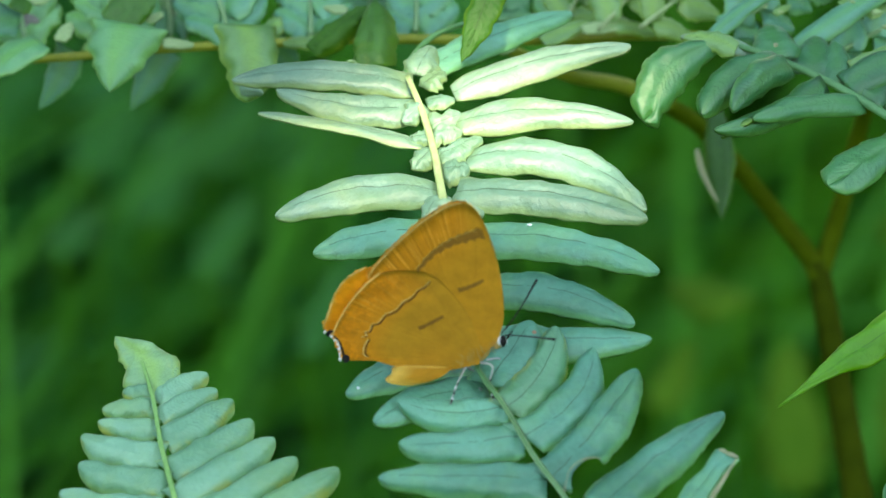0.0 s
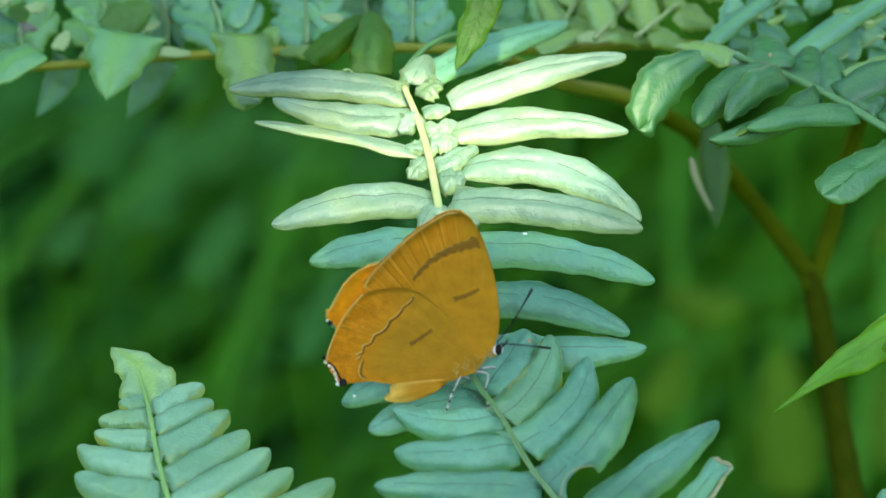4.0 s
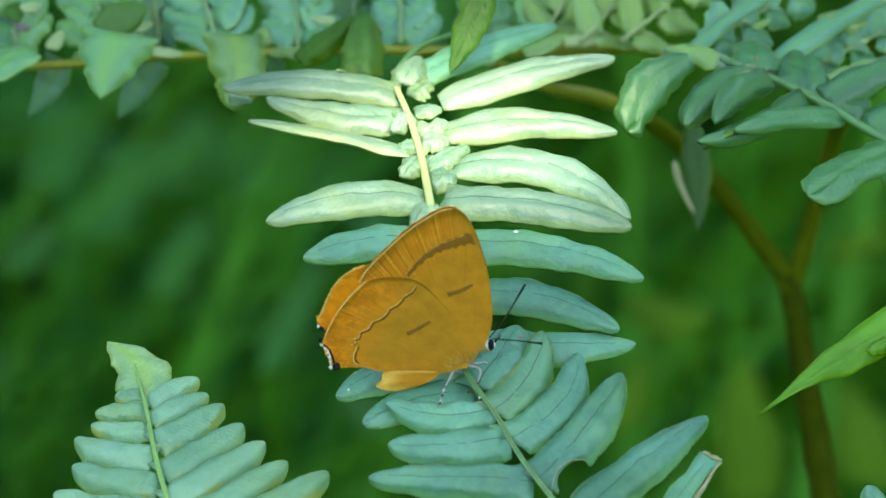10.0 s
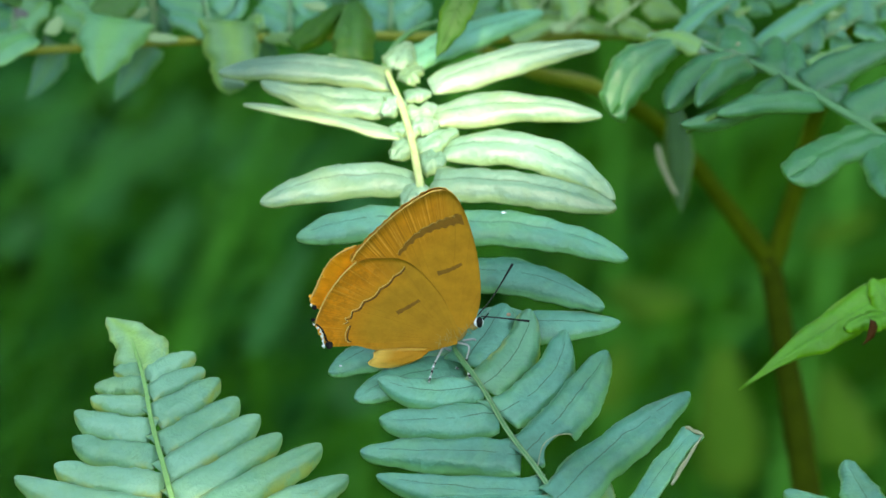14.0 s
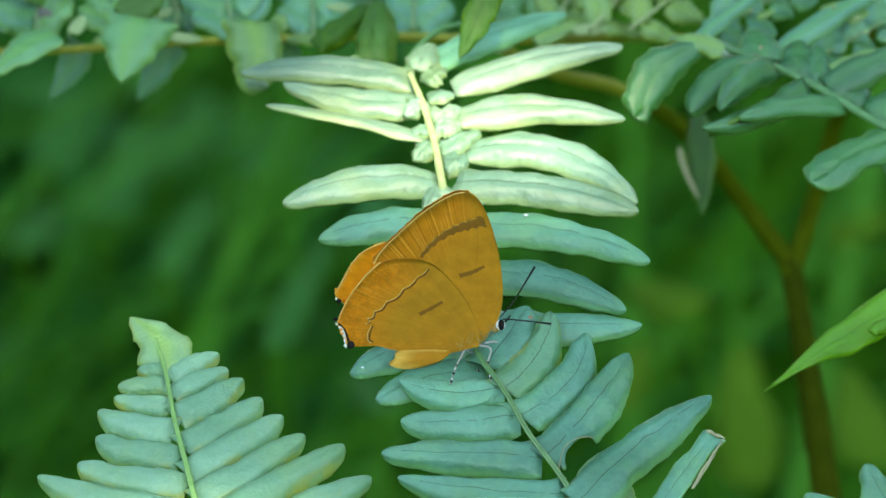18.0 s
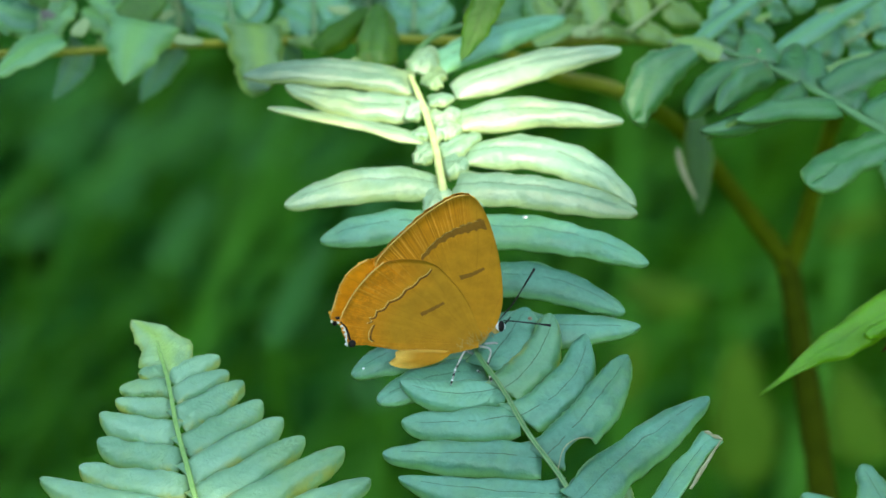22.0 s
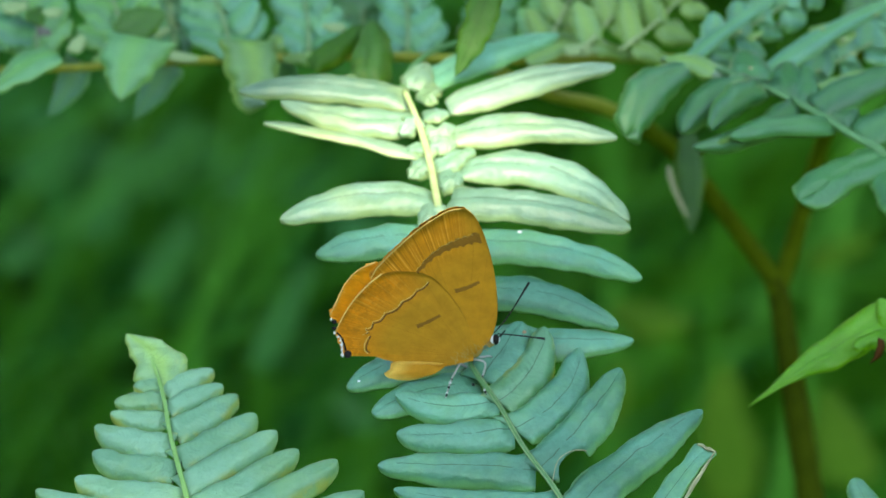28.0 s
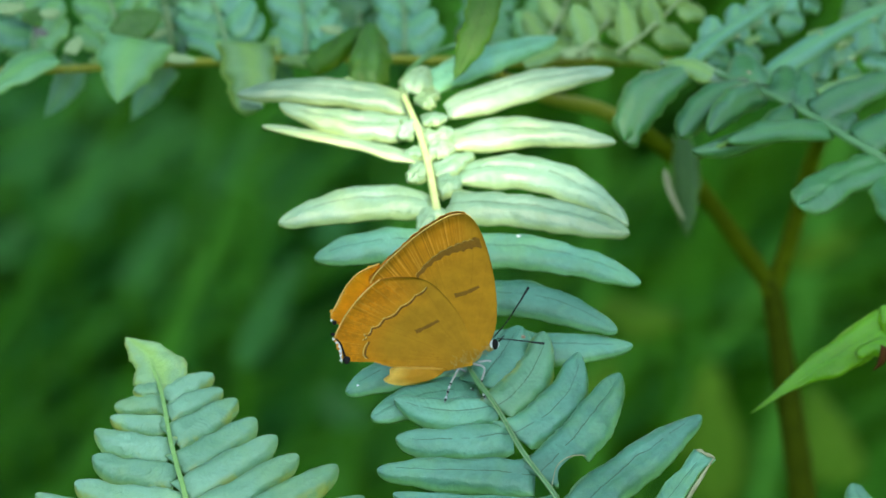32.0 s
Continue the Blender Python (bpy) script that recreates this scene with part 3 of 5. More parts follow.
# ---- the fern standing beside it ----
def side_fern():
    foot = down_to_earth((-23.8, -46.4, 38.9))
    ob = thing("fern_frond", foot, "pale green fern tip with short rounded overlapping leaflets", "fern", "fern fronds")
    part("rachis", tube([(-36.5, -12.7, 0.2), (-35.5, -15.1, 3.2), (-34.3, -18.3, 7.2), (-33, -23.3, 12.8), (-31.1, -28.8, 19.2), (-29.5, -33.2, 24.4), (-23.8, -46.1, 39.5)], 0.16, 0.42, 40, 12, 0.6), RACHIS_LIME, ob, "pale yellow-green grooved stalk")
    part("stipe", stipe((-23.8, -46.4, 38.9), foot), STALK, ob, "olive brown stem reaching the ground")
    one = lambda b, t, w, **k: part("leaflet", leaflet(b, t, w, **{"root": 0.85, "blunt": 4.2, "puff": 0.40, "roll": 0.5, "groove": 0.02, **k}), FERN_PALE, ob)
    part("leaflet", leaflet((-34.1, -18.4, 5.6), (-39.5, -11, -2.5), 5.6, form=(0.6, 0.92, 1.0, 0.95, 0.76, 0.46, 0.1), lobes=0.03, rough_edge=0.3, bend=-1.5, puff=0.15, roll=0.2, groove=0.03), FERN_TIP, ob, "broad lobed yellowish end leaflet")
    part("leaflet", leaflet((-35, -18.2, 5.4), (-32.3, -14.2, 0.9), 3.6, root=0.8, puff=0.2, roll=0.3), FERN_TIP, ob)
    for b, t, w, bend in (((-34.1, -18.3, 5.5), (-28.3, -15.5, 2.4), 2.9, 0.3), ((-33.7, -20.3, 7.8), (-27.1, -17.3, 4.4), 2.9, 0.2), ((-33.1, -23, 10.8), (-25.2, -18.5, 5.7), 4.0, -0.3), ((-32.2, -26.2, 14.5), (-22.8, -20.8, 8.3), 4.0, -0.4),
                          ((-31.4, -29.3, 18), (-20.2, -22.8, 10.5), 4.2, -0.3), ((-30.1, -32.3, 21.6), (-17.5, -25, 13.1), 4.4, -0.3), ((-29, -35.1, 25), (-12.7, -26.2, 14.4), 4.6, -0.2), ((-28, -37.6, 28), (-9.4, -29.8, 18.6), 4.6, -0.2)):
        one(b, t, w, bend=bend)
    for b, t, w, bend in (((-34.5, -17.3, 4.4), (-38, -17.4, 5.5), 2.4, 0.0), ((-34.1, -18.9, 6.2), (-40.3, -19.3, 6.6), 2.6, 0.0), ((-33.6, -21.3, 8.9), (-40.7, -20.6, 8.1), 2.7, 0.4), ((-32.8, -24.3, 12.3), (-42.5, -22.2, 9.9), 3.9, 0.9),
                          ((-32, -27.3, 15.8), (-42.5, -25.2, 13.4), 3.9, 0.9), ((-31, -30.4, 19.4), (-44.4, -28.2, 16.8), 4.2, 1.0), ((-29.9, -33.6, 23.1), (-49, -29.5, 18.3), 4.3, 1.2), ((-28.9, -36.7, 26.9), (-50.8, -32.9, 22.4), 4.4, 1.2)):
        one(b, t, w, bend=bend)
    return ob


fern_side = side_fern()


def small_pinna(ob, a, b, pairs, width, length, material, stalk, normal=FROND, spread=0.85, adnate=0.75, bow=0.0):
    """A side branch with pairs of small leaflets; adnate: how wide their feet are."""
    a, b = Vector(a), Vector(b)
    mid = a.lerp(b, 0.5) + Vector((bow, -0.5, 0))
    part("side_stalk", tube([q + normal * 0.45 for q in (a, mid, b)], 0.36, 0.18, 16, 6), stalk, ob)
    line = spline([a, mid, b], 40)
    for i in range(pairs):
        at = int(39 * (i + 0.5) / pairs)
        q = line[at]
        d = (line[min(39, at + 2)] - line[max(0, at - 2)]).normalized()
        side = Vector((-d.y, d.x, 0))
        far = length * (1 - 0.45 * i / pairs)
        for sg in (-1, 1):
            tip = q + (d * 0.55 + side * sg * spread) * far * random.uniform(0.92, 1.2) + Vector((0, 0, random.uniform(-1.6, 0.8)))
            part("leaflet", leaflet(q - normal * 0.3, tip, width * random.uniform(0.85, 1.1), bend=sg * random.uniform(-0.5, 0.2), blunt=2.4, tilt=random.uniform(-20, 20), cells=(14, 8), root=adnate, normal=normal, puff=0.14, roll=0.2, rough_edge=0.35, ruck=0.10), material, ob)
    d = (b - line[-4]).normalized()
    part("leaflet", leaflet(b, b + d * length * 0.6, width, cells=(14, 8), normal=normal, puff=0.1, roll=0.1), material, ob)


# ---- the frond behind, along the upper edge ----
def upper_frond():
    foot = down_to_earth((60.5, -89.6, -125))
    ob = thing("bracken_plant", foot, "forked olive-brown bracken stem carrying drooping green pinnae", "fern", "fern fronds")
    part("stem", tube([(49, -4.6, -125), (50.9, -16.8, -125), (52.9, -30.4, -125), (55.1, -47.3, -125), (56.3, -64.2, -125)], 1.6, 2.5, 40, 10, knots=0.1), STALK, ob)
    part("stem", stipe((56.3, -63.8, -125), foot), STALK, ob)
    part("fork", tube([(49.2, -6.7, -125), (48, -4.1, -125), (43.5, 1.8, -122), (38.9, 7.6, -116), (33.1, 14, -108), (27.4, 17.8, -98)], 1.6, 1.15, 40, 10, knots=0.1), STALK_PALE, ob, "bent olive-brown fork")
    # the brightly lit end of the same fork, its light painted as a paler olive
    part("fork", tube([(27.6, 17.7, -98.3), (21.3, 20.1, -88), (13.9, 21.4, -76), (5.9, 24.9, -66)], 1.15, 0.8, 30, 10, knots=0.1), OLIVE, ob, "olive yellow upper end of the fork, paler as if brightly lit")
    part("fork", tube([(49.2, -6.7, -125), (50.4, -3.3, -125), (52.6, 4.3, -122), (54.6, 13.4, -114), (56, 19.3, -100), (57.5, 25.8, -88), (59.2, 32.6, -80), (61.5, 41.3, -80)], 1.5, 0.8, 40, 10, knots=0.1), STALK_PALE, ob, "bent olive-brown fork")
    part("rachis", tube([(-64.6, 24.1, -56), (-52.2, 24.2, -54), (-36.9, 25.1, -54), (-25.6, 25.5, -56), (-11.1, 25.9, -58), (1.2, 25.6, -60), (12.9, 25.5, -64), (24.5, 25.9, -64), (34.3, 25, -60)], 0.55, 0.8, 50, 8), OLIVE, ob, "olive yellow stalk")
    one = lambda b, t, w, m=FERN_FAR, **k: part("leaflet", leaflet(b, t, w, **{"cells": (18, 8), "root": 0.6, "roll": 0.15, **k}), m, ob)
    D2 = Vector((0, 0.15, 1)).normalized()
    D3 = Vector((-0.2, 0.5, 0.8)).normalized()
    one((33.7, 16.3, -84), (34.2, 1.7, -80), 3.6, LEAF_DARK, normal=D2, form=(0.5, 1.0, 1.0, 0.85, 0.6, 0.1), bend=0.4, tilt=12)
    part("withered_leaf", leaflet((31.0, 11.1, -77), (33.7, 4.0, -76), 0.8, root=0.5, blunt=1.6, normal=D2, bend=-0.4), DEAD, ob, "pale withered strip of leaf")
    # hanging leaflets
    flat = {"puff": 0.1, "roll": 0.14, "cells": (24, 12)}
    one((-52.3, 26.1, -46), (-60.0, 20.8, -42), 4.8, bend=-0.6, normal=D3, form=(0.8, 1.0, 0.96, 0.8, 0.6, 0.25), tilt=8, **flat)
    one((-55.5, 28.8, -52), (-62.2, 31.0, -50), 4.4, FERN_BLUISH, bend=0.5, normal=D3, form=(0.8, 1.0, 0.9, 0.7, 0.3), tilt=-8, **flat)
    one((-40.5, 27.9, -42), (-42.9, 19.3, -38), 8.2, normal=D2, form=(1.0, 1.0, 0.9, 0.74, 0.58, 0.34, 0.03), lobes=0.02, bend=-0.5, tilt=8, puff=0.16, roll=0.2, cells=(24, 12))
    one((-50.4, 25.6, -64), (-54.9, 17.9, -66), 3.9, FERN_BLUISH, normal=D2, bend=0.4, form=(0.9, 1.0, 0.85, 0.5, 0.0), **flat)
    one((-38.3, 25.6, -68), (-43.3, 17.6, -70), 4.3, FERN_BLUISH, normal=D2, form=(0.9, 1.0, 0.85, 0.5, 0.0), **flat)
    one((-26.3, 27.6, -46), (-26.1, 17.8, -42), 6.4, FERN_LIME, normal=D2, form=(1.0, 1.0, 0.98, 0.92, 0.8, 0.55, 0.15), bend=0.7, lobes=0.02, tilt=-10, puff=0.2, roll=0.4, cells=(24, 12))
    one((-26.8, 19.1, -41), (-23.8, 18.8, -39), 1.5, FERN_LIT, normal=D2, tilt=40)
    one((-23.8, 26.1, -60), (-20.8, 22.3, -62), 3.2, FERN_BLUISH, normal=D2, **flat)
    # side branches rising above the stalk, their leaflets run together
    for a, b, pairs, width, length, leaf in (
            ((-43.3, 26.4, -54), (-46.6, 36.9, -60), 4, 4.8, 7, FERN_FAR),
            ((-28.8, 26.1, -54), (-32.9, 37.3, -60), 4, 4.8, 7.2, FERN_BLUISH),
            ((-18.5, 26.1, -57), (-20.3, 37.5, -64), 4, 4.6, 6.6, FERN_BLUISH),
            ((-5.2, 26.5, -62), (-6.4, 38.2, -70), 4, 4.6, 6.4, FERN_BLUISH),
            ((-55.1, 26.1, -56), (-58.7, 37.0, -62), 4, 4.8, 6.6, FERN_FAR),
            ((-61.2, 25.9, -56), (-65.7, 35.5, -62), 3, 4.6, 6, FERN_FAR),
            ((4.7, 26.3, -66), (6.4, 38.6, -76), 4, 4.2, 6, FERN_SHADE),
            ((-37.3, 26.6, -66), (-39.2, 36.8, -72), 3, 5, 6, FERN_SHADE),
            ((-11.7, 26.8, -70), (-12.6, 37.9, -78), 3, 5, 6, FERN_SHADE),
            ((11.8, 26.8, -68), (15.5, 37.9, -78), 3, 4.6, 6, FERN_FAR)):
        small_pinna(ob, a, b, pairs, width, length, leaf, RACHIS_GREEN, D3, adnate=1.0, bow=0.6)
    # dark curled piece that fills the shaded cavity between the branches
    one((-44.2, 28.6, -48), (-37.7, 31.6, -50), 4.4, LEAF_DARK, normal=D3, form=(0.5, 0.9, 1.0, 0.7, 0.2), tilt=25, **flat)
    one((-55.2, 30.1, -48), (-54.4, 32.5, -52), 2.4, LEAF_DARK, normal=D3, tilt=30, **flat)
    # small pale leaflets put where patches of sun fall on the foliage
    for b, t, w in (((-50.0, 26.2, -48), (-48.8, 28.6, -50), 2), ((-59.5, 32.2, -50), (-56.4, 32.8, -52), 2.2), ((-53.8, 31.4, -50), (-51.5, 32.1, -52), 1.8), ((-39.2, 28.6, -50), (-37.2, 29.6, -52), 1.4), ((-37.1, 25.7, -50), (-33.2, 25.4, -51), 1.5), ((-13.6, 29.3, -50), (-16.7, 29.9, -52), 1.2), ((5.5, 23.8, -56), (7.8, 24.6, -58), 1.2), ((16.2, 26.6, -58), (21.7, 27.0, -60), 1.8)):
        one(b, t, w, FLECK_PALE, normal=D3, **flat)
    for b, t, w in (((-21.9, 27.9, -50), (-25.8, 25.8, -52), 2.6), ((-47.3, 25.1, -54), (-45.1, 26.5, -56), 2.2), ((-17.4, 25.4, -52), (-22.1, 25.5, -54), 1.8), ((10.9, 25.3, -60), (17.1, 27.7, -62), 2.4)):
        one(b, t, w, FERN_LIME, normal=D3, **flat)
    part("withered_leaf", leaflet((-53.6, 26.9, -58), (-56.2, 30.0, -58), 4.2, root=0.6, blunt=1.6, normal=D2), DEAD_GREY, ob, "grey withered leaf")
    for a, b, n, w, far in (((18.5, 26.2, -58), (26.1, 35.7, -66), 3, 3.5, 6.6), ((23.7, 26.2, -56), (33.8, 35.2, -64), 3, 3.4, 6.4), ((13.3, 26.5, -66), (18.9, 37.7, -74), 3, 3.2, 6.0)):
        small_pinna(ob, a, b, n, w, far, FERN_LIME, RACHIS, D3, adnate=0.6, spread=1.0)
    return ob


upper_frond()


# ---- the pinna at the upper right ----
def right_pinna():
    foot = down_to_earth((93.6, -19.9, -60))
    ob = thing("fern_frond", foot, "drooping fern with curled leaflets, green darkened for shade", "fern", "fern fronds")
    part("rachis", tube([(30.6, 24.2, -34), (35, 23, -31), (40.1, 21.1, -29), (46.5, 17.9, -27), (52.1, 14.3, -24), (57.8, 10.5, -22), (65.8, 3, -30)], 0.36, 0.65, 40, 8, 0.2), RACHIS_DEEP, ob, "green grooved stalk")
    part("stipe", stipe((65.8, 3, -30), foot), STALK, ob, "olive brown stem reaching the ground")
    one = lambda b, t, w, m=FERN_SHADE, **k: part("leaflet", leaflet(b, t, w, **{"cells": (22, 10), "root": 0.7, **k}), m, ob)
    D2 = Vector((0.1, 0.35, 0.9)).normalized()
    one((33.8, 23.5, -29), (23.3, 13.9, -23), 5.0, bend=-2.4, normal=D2, notch=0.12, form=(0.34, 0.5, 0.75, 1.0, 1.0, 0.96, 0.85), roll=0.3, puff=0.2, lobes=0.05, cells=(40, 20), groove=0.05, tilt=-8)
    one((34.8, 22.4, -27), (28.5, 24.2, -29), 2.6, FERN_LIME, bend=-0.6, normal=D2, roll=0.3, tilt=10, groove=0.03)
    one((40.3, 21.2, -27), (30.3, 14.4, -20), 4.6, bend=-1.7, normal=D2, blunt=3.4, roll=0.45, puff=0.3, tilt=14, groove=0.06)
    one((41.2, 20.2, -25), (33.9, 14.8, -18), 3.6, bend=-1.0, normal=D2, blunt=3.0, roll=0.4, puff=0.3, tilt=-26, groove=0.06)
    one((45.4, 18.2, -26), (31.7, 12.4, -16), 3.0, bend=1.3, tilt=-28, blunt=3, roll=0.4, puff=0.25, groove=0.05)
    # dark curl that stands for the shade under the leaflet above
    one((39.4, 15.4, -21), (32.4, 11.6, -18), 2.4, LEAF_DARK, bend=0.8, tilt=58)
    one((50.0, 15.4, -25), (36.3, 13.8, -17), 3.0, bend=-0.7, tilt=-12, blunt=3.6, groove=0.05)
    one((57.4, 11.4, -22), (45, 5.5, -14), 4.8, bend=-0.7, notch=0.22, form=(0.8, 1.0, 1.0, 1.0, 0.95, 0.85), cells=(34, 20), puff=0.15, roll=0.2)
    one((36.9, 22.2, -31), (28.2, 24.3, -30), 2.2, FERN_LIT, bend=-0.3)
    one((40.2, 21.3, -31), (39.2, 25.6, -36), 5.4, blunt=3.4)
    one((44.2, 19.3, -30), (45.1, 24.1, -36), 5.0, blunt=3.4)
    one((47.4, 18, -29), (47.2, 23.4, -34), 3.6, blunt=3)
    one((48.1, 17.7, -28), (60.2, 22.8, -32), 4.6, bend=0.6)
    one((50.5, 16, -27), (53.3, 18.4, -30), 4.4)
    one((53.7, 13.6, -25), (62.7, 17.9, -28), 5.6, bend=0.4)
    one((56.4, 11, -23), (57.5, 2.9, -12), 4.4, normal=D2)
    # pale balls in place of blurred bright highlights
    for q, r in (((56.6, 30.1, -36), 0.32), ((53.7, 25.1, -36), 0.42), ((49.6, 28.3, -36), 0.3), ((40.7, 27.3, -36), 0.28), ((52.5, 26.9, -36), 0.5), ((38.8, 27.9, -36), 0.25)):
        part("speck", ball(q, r * 1.3, r * 0.8, r * 0.6), FLECK_PALE, ob, "pale speck in place of a highlight")
    part("joint", ball((39.7, 22.9, -28), 0.3, 0.3, 0.25), DEAD, ob, "pale brown joint of the stalk")
    for b, t, w in (((48.9, 20.1, -30), (57.7, 23, -33), 2.2), ((52, 26.8, -44), (54.9, 28.3, -46), 1.2), ((48.5, 28.5, -44), (51.4, 29.5, -46), 0.9), ((40.3, 27.4, -44), (42.5, 28.6, -46), 0.9)):
        one(b, t, w, FERN_LIME, puff=0.1, roll=0.1)
    # long blades and two side branches rising behind it
    one((32.2, 24.6, -42), (46.8, 34.6, -52), 2.0, FERN_BLUISH, bend=0.5, blunt=1.8)
    one((40.8, 21.4, -36), (61.1, 33.3, -50), 3.0, FERN_BLUISH, bend=0.7, blunt=1.8)
    small_pinna(ob, (34.4, 25.7, -46), (50.5, 35.5, -60), 5, 4.0, 5.8, FERN_BLUISH, RACHIS_GREEN, adnate=0.95)
    small_pinna(ob, (47.8, 21.9, -44), (65.7, 32.3, -58), 5, 4.0, 6.0, FERN_BLUISH, RACHIS_GREEN, adnate=0.95)
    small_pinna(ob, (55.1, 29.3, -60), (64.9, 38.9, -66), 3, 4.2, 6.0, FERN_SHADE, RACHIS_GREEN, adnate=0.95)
    return ob


right_pinna()


# ---- single leaves ----
def small_leaves():
    foot = down_to_earth((82, -8.7, -30))
    ob = thing("leafy_shoot", foot, "bright yellow-green pointed leaf with a curled brown-tipped neighbour", "plant")
    part("stem", stipe((61.3, -7.9, -14), foot), RACHIS_GREEN, ob)
    part("leaf", leaflet((61.3, -7.4, -14), (38.6, -20.6, -8), 4.3, bend=-0.5, ruck=0.16, form=(0.6, 0.85, 1.0, 1.02, 0.96, 0.8, 0.56, 0.3, 0.13, 0.07), tilt=-14, roll=0.15, puff=0.15, lobes=0.04, normal=Vector((-0.2, 0.6, 0.8)).normalized()), LEAF, ob)
    part("leaf", leaflet((58.2, -12.1, -12), (55.5, -7.1, -12), 3.2, root=0.5, blunt=1.6), LEAF, ob)
    part("curled_leaf", leaflet((58.1, -12, -10), (51.7, -13.2, -6), 2.6, bend=-0.5, blunt=2.4, lobes=0.12, puff=0.5), LEAF, ob)
    part("curled_tip", leaflet((55, -12.1, -5), (53.6, -15.2, -5), 1.0, bend=0.5, form=(0.7, 1.0, 0.8, 0.4, 0.05), puff=0.5, roll=0.8), BROWN, ob, "curled brown dead tip")
    low = down_to_earth((57.5, -46.4, -4))
    ob2 = thing("fern_frond", low, "green fern leaflets just reaching into view", "fern", "fern fronds")
    part("stipe", stipe((54.3, -36.3, 0), low), RACHIS_GREEN, ob2)
    part("leaflet", leaflet((54.4, -36.7, 0), (50.8, -29.2, -3), 4.2, root=0.8), FERN, ob2)
    part("leaflet", leaflet((55, -37.4, 0), (43.1, -32.8, 0), 4.2, bend=0.6, root=0.8), FERN, ob2)
    part("leaflet", leaflet((55.4, -38.1, 0), (59.9, -31.4, 0), 4.2, root=0.8), FERN, ob2)
    over = thing("hanging_leaf", down_to_earth((105.7, 55.3, -40)), "narrow toothed green leaf hanging tip down on a bowed stalk", "leaf")
    part("leaf", leaflet((6.5, 35.3, -22), (1.4, 21.1, -19), 3.8, bend=0.5, form=(0.5, 0.8, 1.0, 0.95, 0.85, 0.75, 0.5, 0.08), lobes=0.05, rough_edge=0.22, ruck=0.08, roll=0.1, puff=0.1, cells=(60, 14), normal=Vector((0.35, 0.1, 1)).normalized(), tilt=20), LEAF_TOOTHED, over)
    root = down_to_earth((105.7, 55.3, -40))
    part("stalk", tube([(6.5, 35.3, -22), (10.6, 46.5, -22), (26.6, 62.7, -24), (52.9, 74, -34), (83.3, 70.2, -40), (105.7, 55.3, -40)], 0.35, 0.9, 40, 8), RACHIS_GREEN, over)
    part("stem", stipe((105.7, 55.3, -40), root), RACHIS_GREEN, over)
    bow = thing("bowed_stalk", (-5.7, 19.6, -23.5), "thin green bowed fern stalk growing from the frond's end", "fern")
    part("stalk", tube([(-5.7, 19.5, -23), (-4.6, 22.7, -30.1), (-1.6, 25.6, -36), (3.5, 27.3, -44), (8.1, 27.4, -58)], 0.42, 0.36, 24, 8), RACHIS_DEEP, bow)
    part("rolled_leaf", leaflet((-10.7, 21.7, -38), (-9.7, 30.1, -44), 5.2, root=0.7, roll=0.8, normal=Vector((-0.4, 0.2, 1)).normalized()), LEAF_DARK, bow, "dark green rolled young leaf")
    part("rolled_leaf", leaflet((-18, 24.1, -44), (-10.9, 29.6, -46), 3.4, root=0.5, roll=0.6), LEAF_TOOTHED, bow, "yellow-green rolled young leaf")
    part("curl", tube([(-13.2, 21.6, -30), (-12.5, 22.2, -30), (-11.7, 21.9, -30), (-11.9, 21.2, -29), (-12.6, 21.1, -29)], 0.2, 0.12, 20, 6), RACHIS_GREEN, bow)
    return ob, over


shoot, hanging = small_leaves()


# ---- the butterfly ----
WB = (3.6, -13.6, 13.2)          # wing roots
WN = Vector((0, -0.514, 0.857))  # out of the near wings' faces


def wing(outline, hinge, lift, n=64, rings=14, thick=0.10, cup=0.0, fray=0.0, pleat=0.0):
    """A wing fanned out from its root to a smooth closed outline, slightly cupped; lift: millimetres out from the wings' plane."""
    rim = spline(list(outline), n)
    hinge = Vector(hinge)
    if fray:
        rim = [q + (q - hinge).normalized() * fray * (0.4 * noise.noise(q * 1.1) + 0.8 * noise.noise(q * 3.1) + 1.0 * noise.noise(q * 8.0)) for q in rim]
    verts, uvs, faces = [], [], []
    for k in range(rings + 1):
        f = k / rings
        for i, q in enumerate(rim):
            v = hinge.lerp(q, f) + WN * (lift * min(1, f * 2.2) + cup * math.sin(math.pi * f) * 0.6 + 0.04 * noise.noise(q * 0.35 + Vector((f * 2, 0, 0))) * f + pleat * math.sin(i * 0.72) * f)
            verts.append(v)
            uvs.append((f, i / (n - 1)))
    m = len(verts)
    verts += [v - WN * thick for v in verts]
    uvs += uvs
    for k in range(rings):
        for i in range(n - 1):
            a, b, c, d = k * n + i, k * n + i + 1, (k + 1) * n + i + 1, (k + 1) * n + i
            faces += [(a, b, c, d), (a + m, d + m, c + m, b + m)]
    for i in range(n - 1):
        a, b = rings * n + i, rings * n + i + 1
        faces.append((b, a, a + m, b + m))
    for i in (0, n - 1):
        for k in range(rings):
            a, b = k * n + i, (k + 1) * n + i
            faces.append((a, b, b + m, a + m))
    return verts, faces, uvs


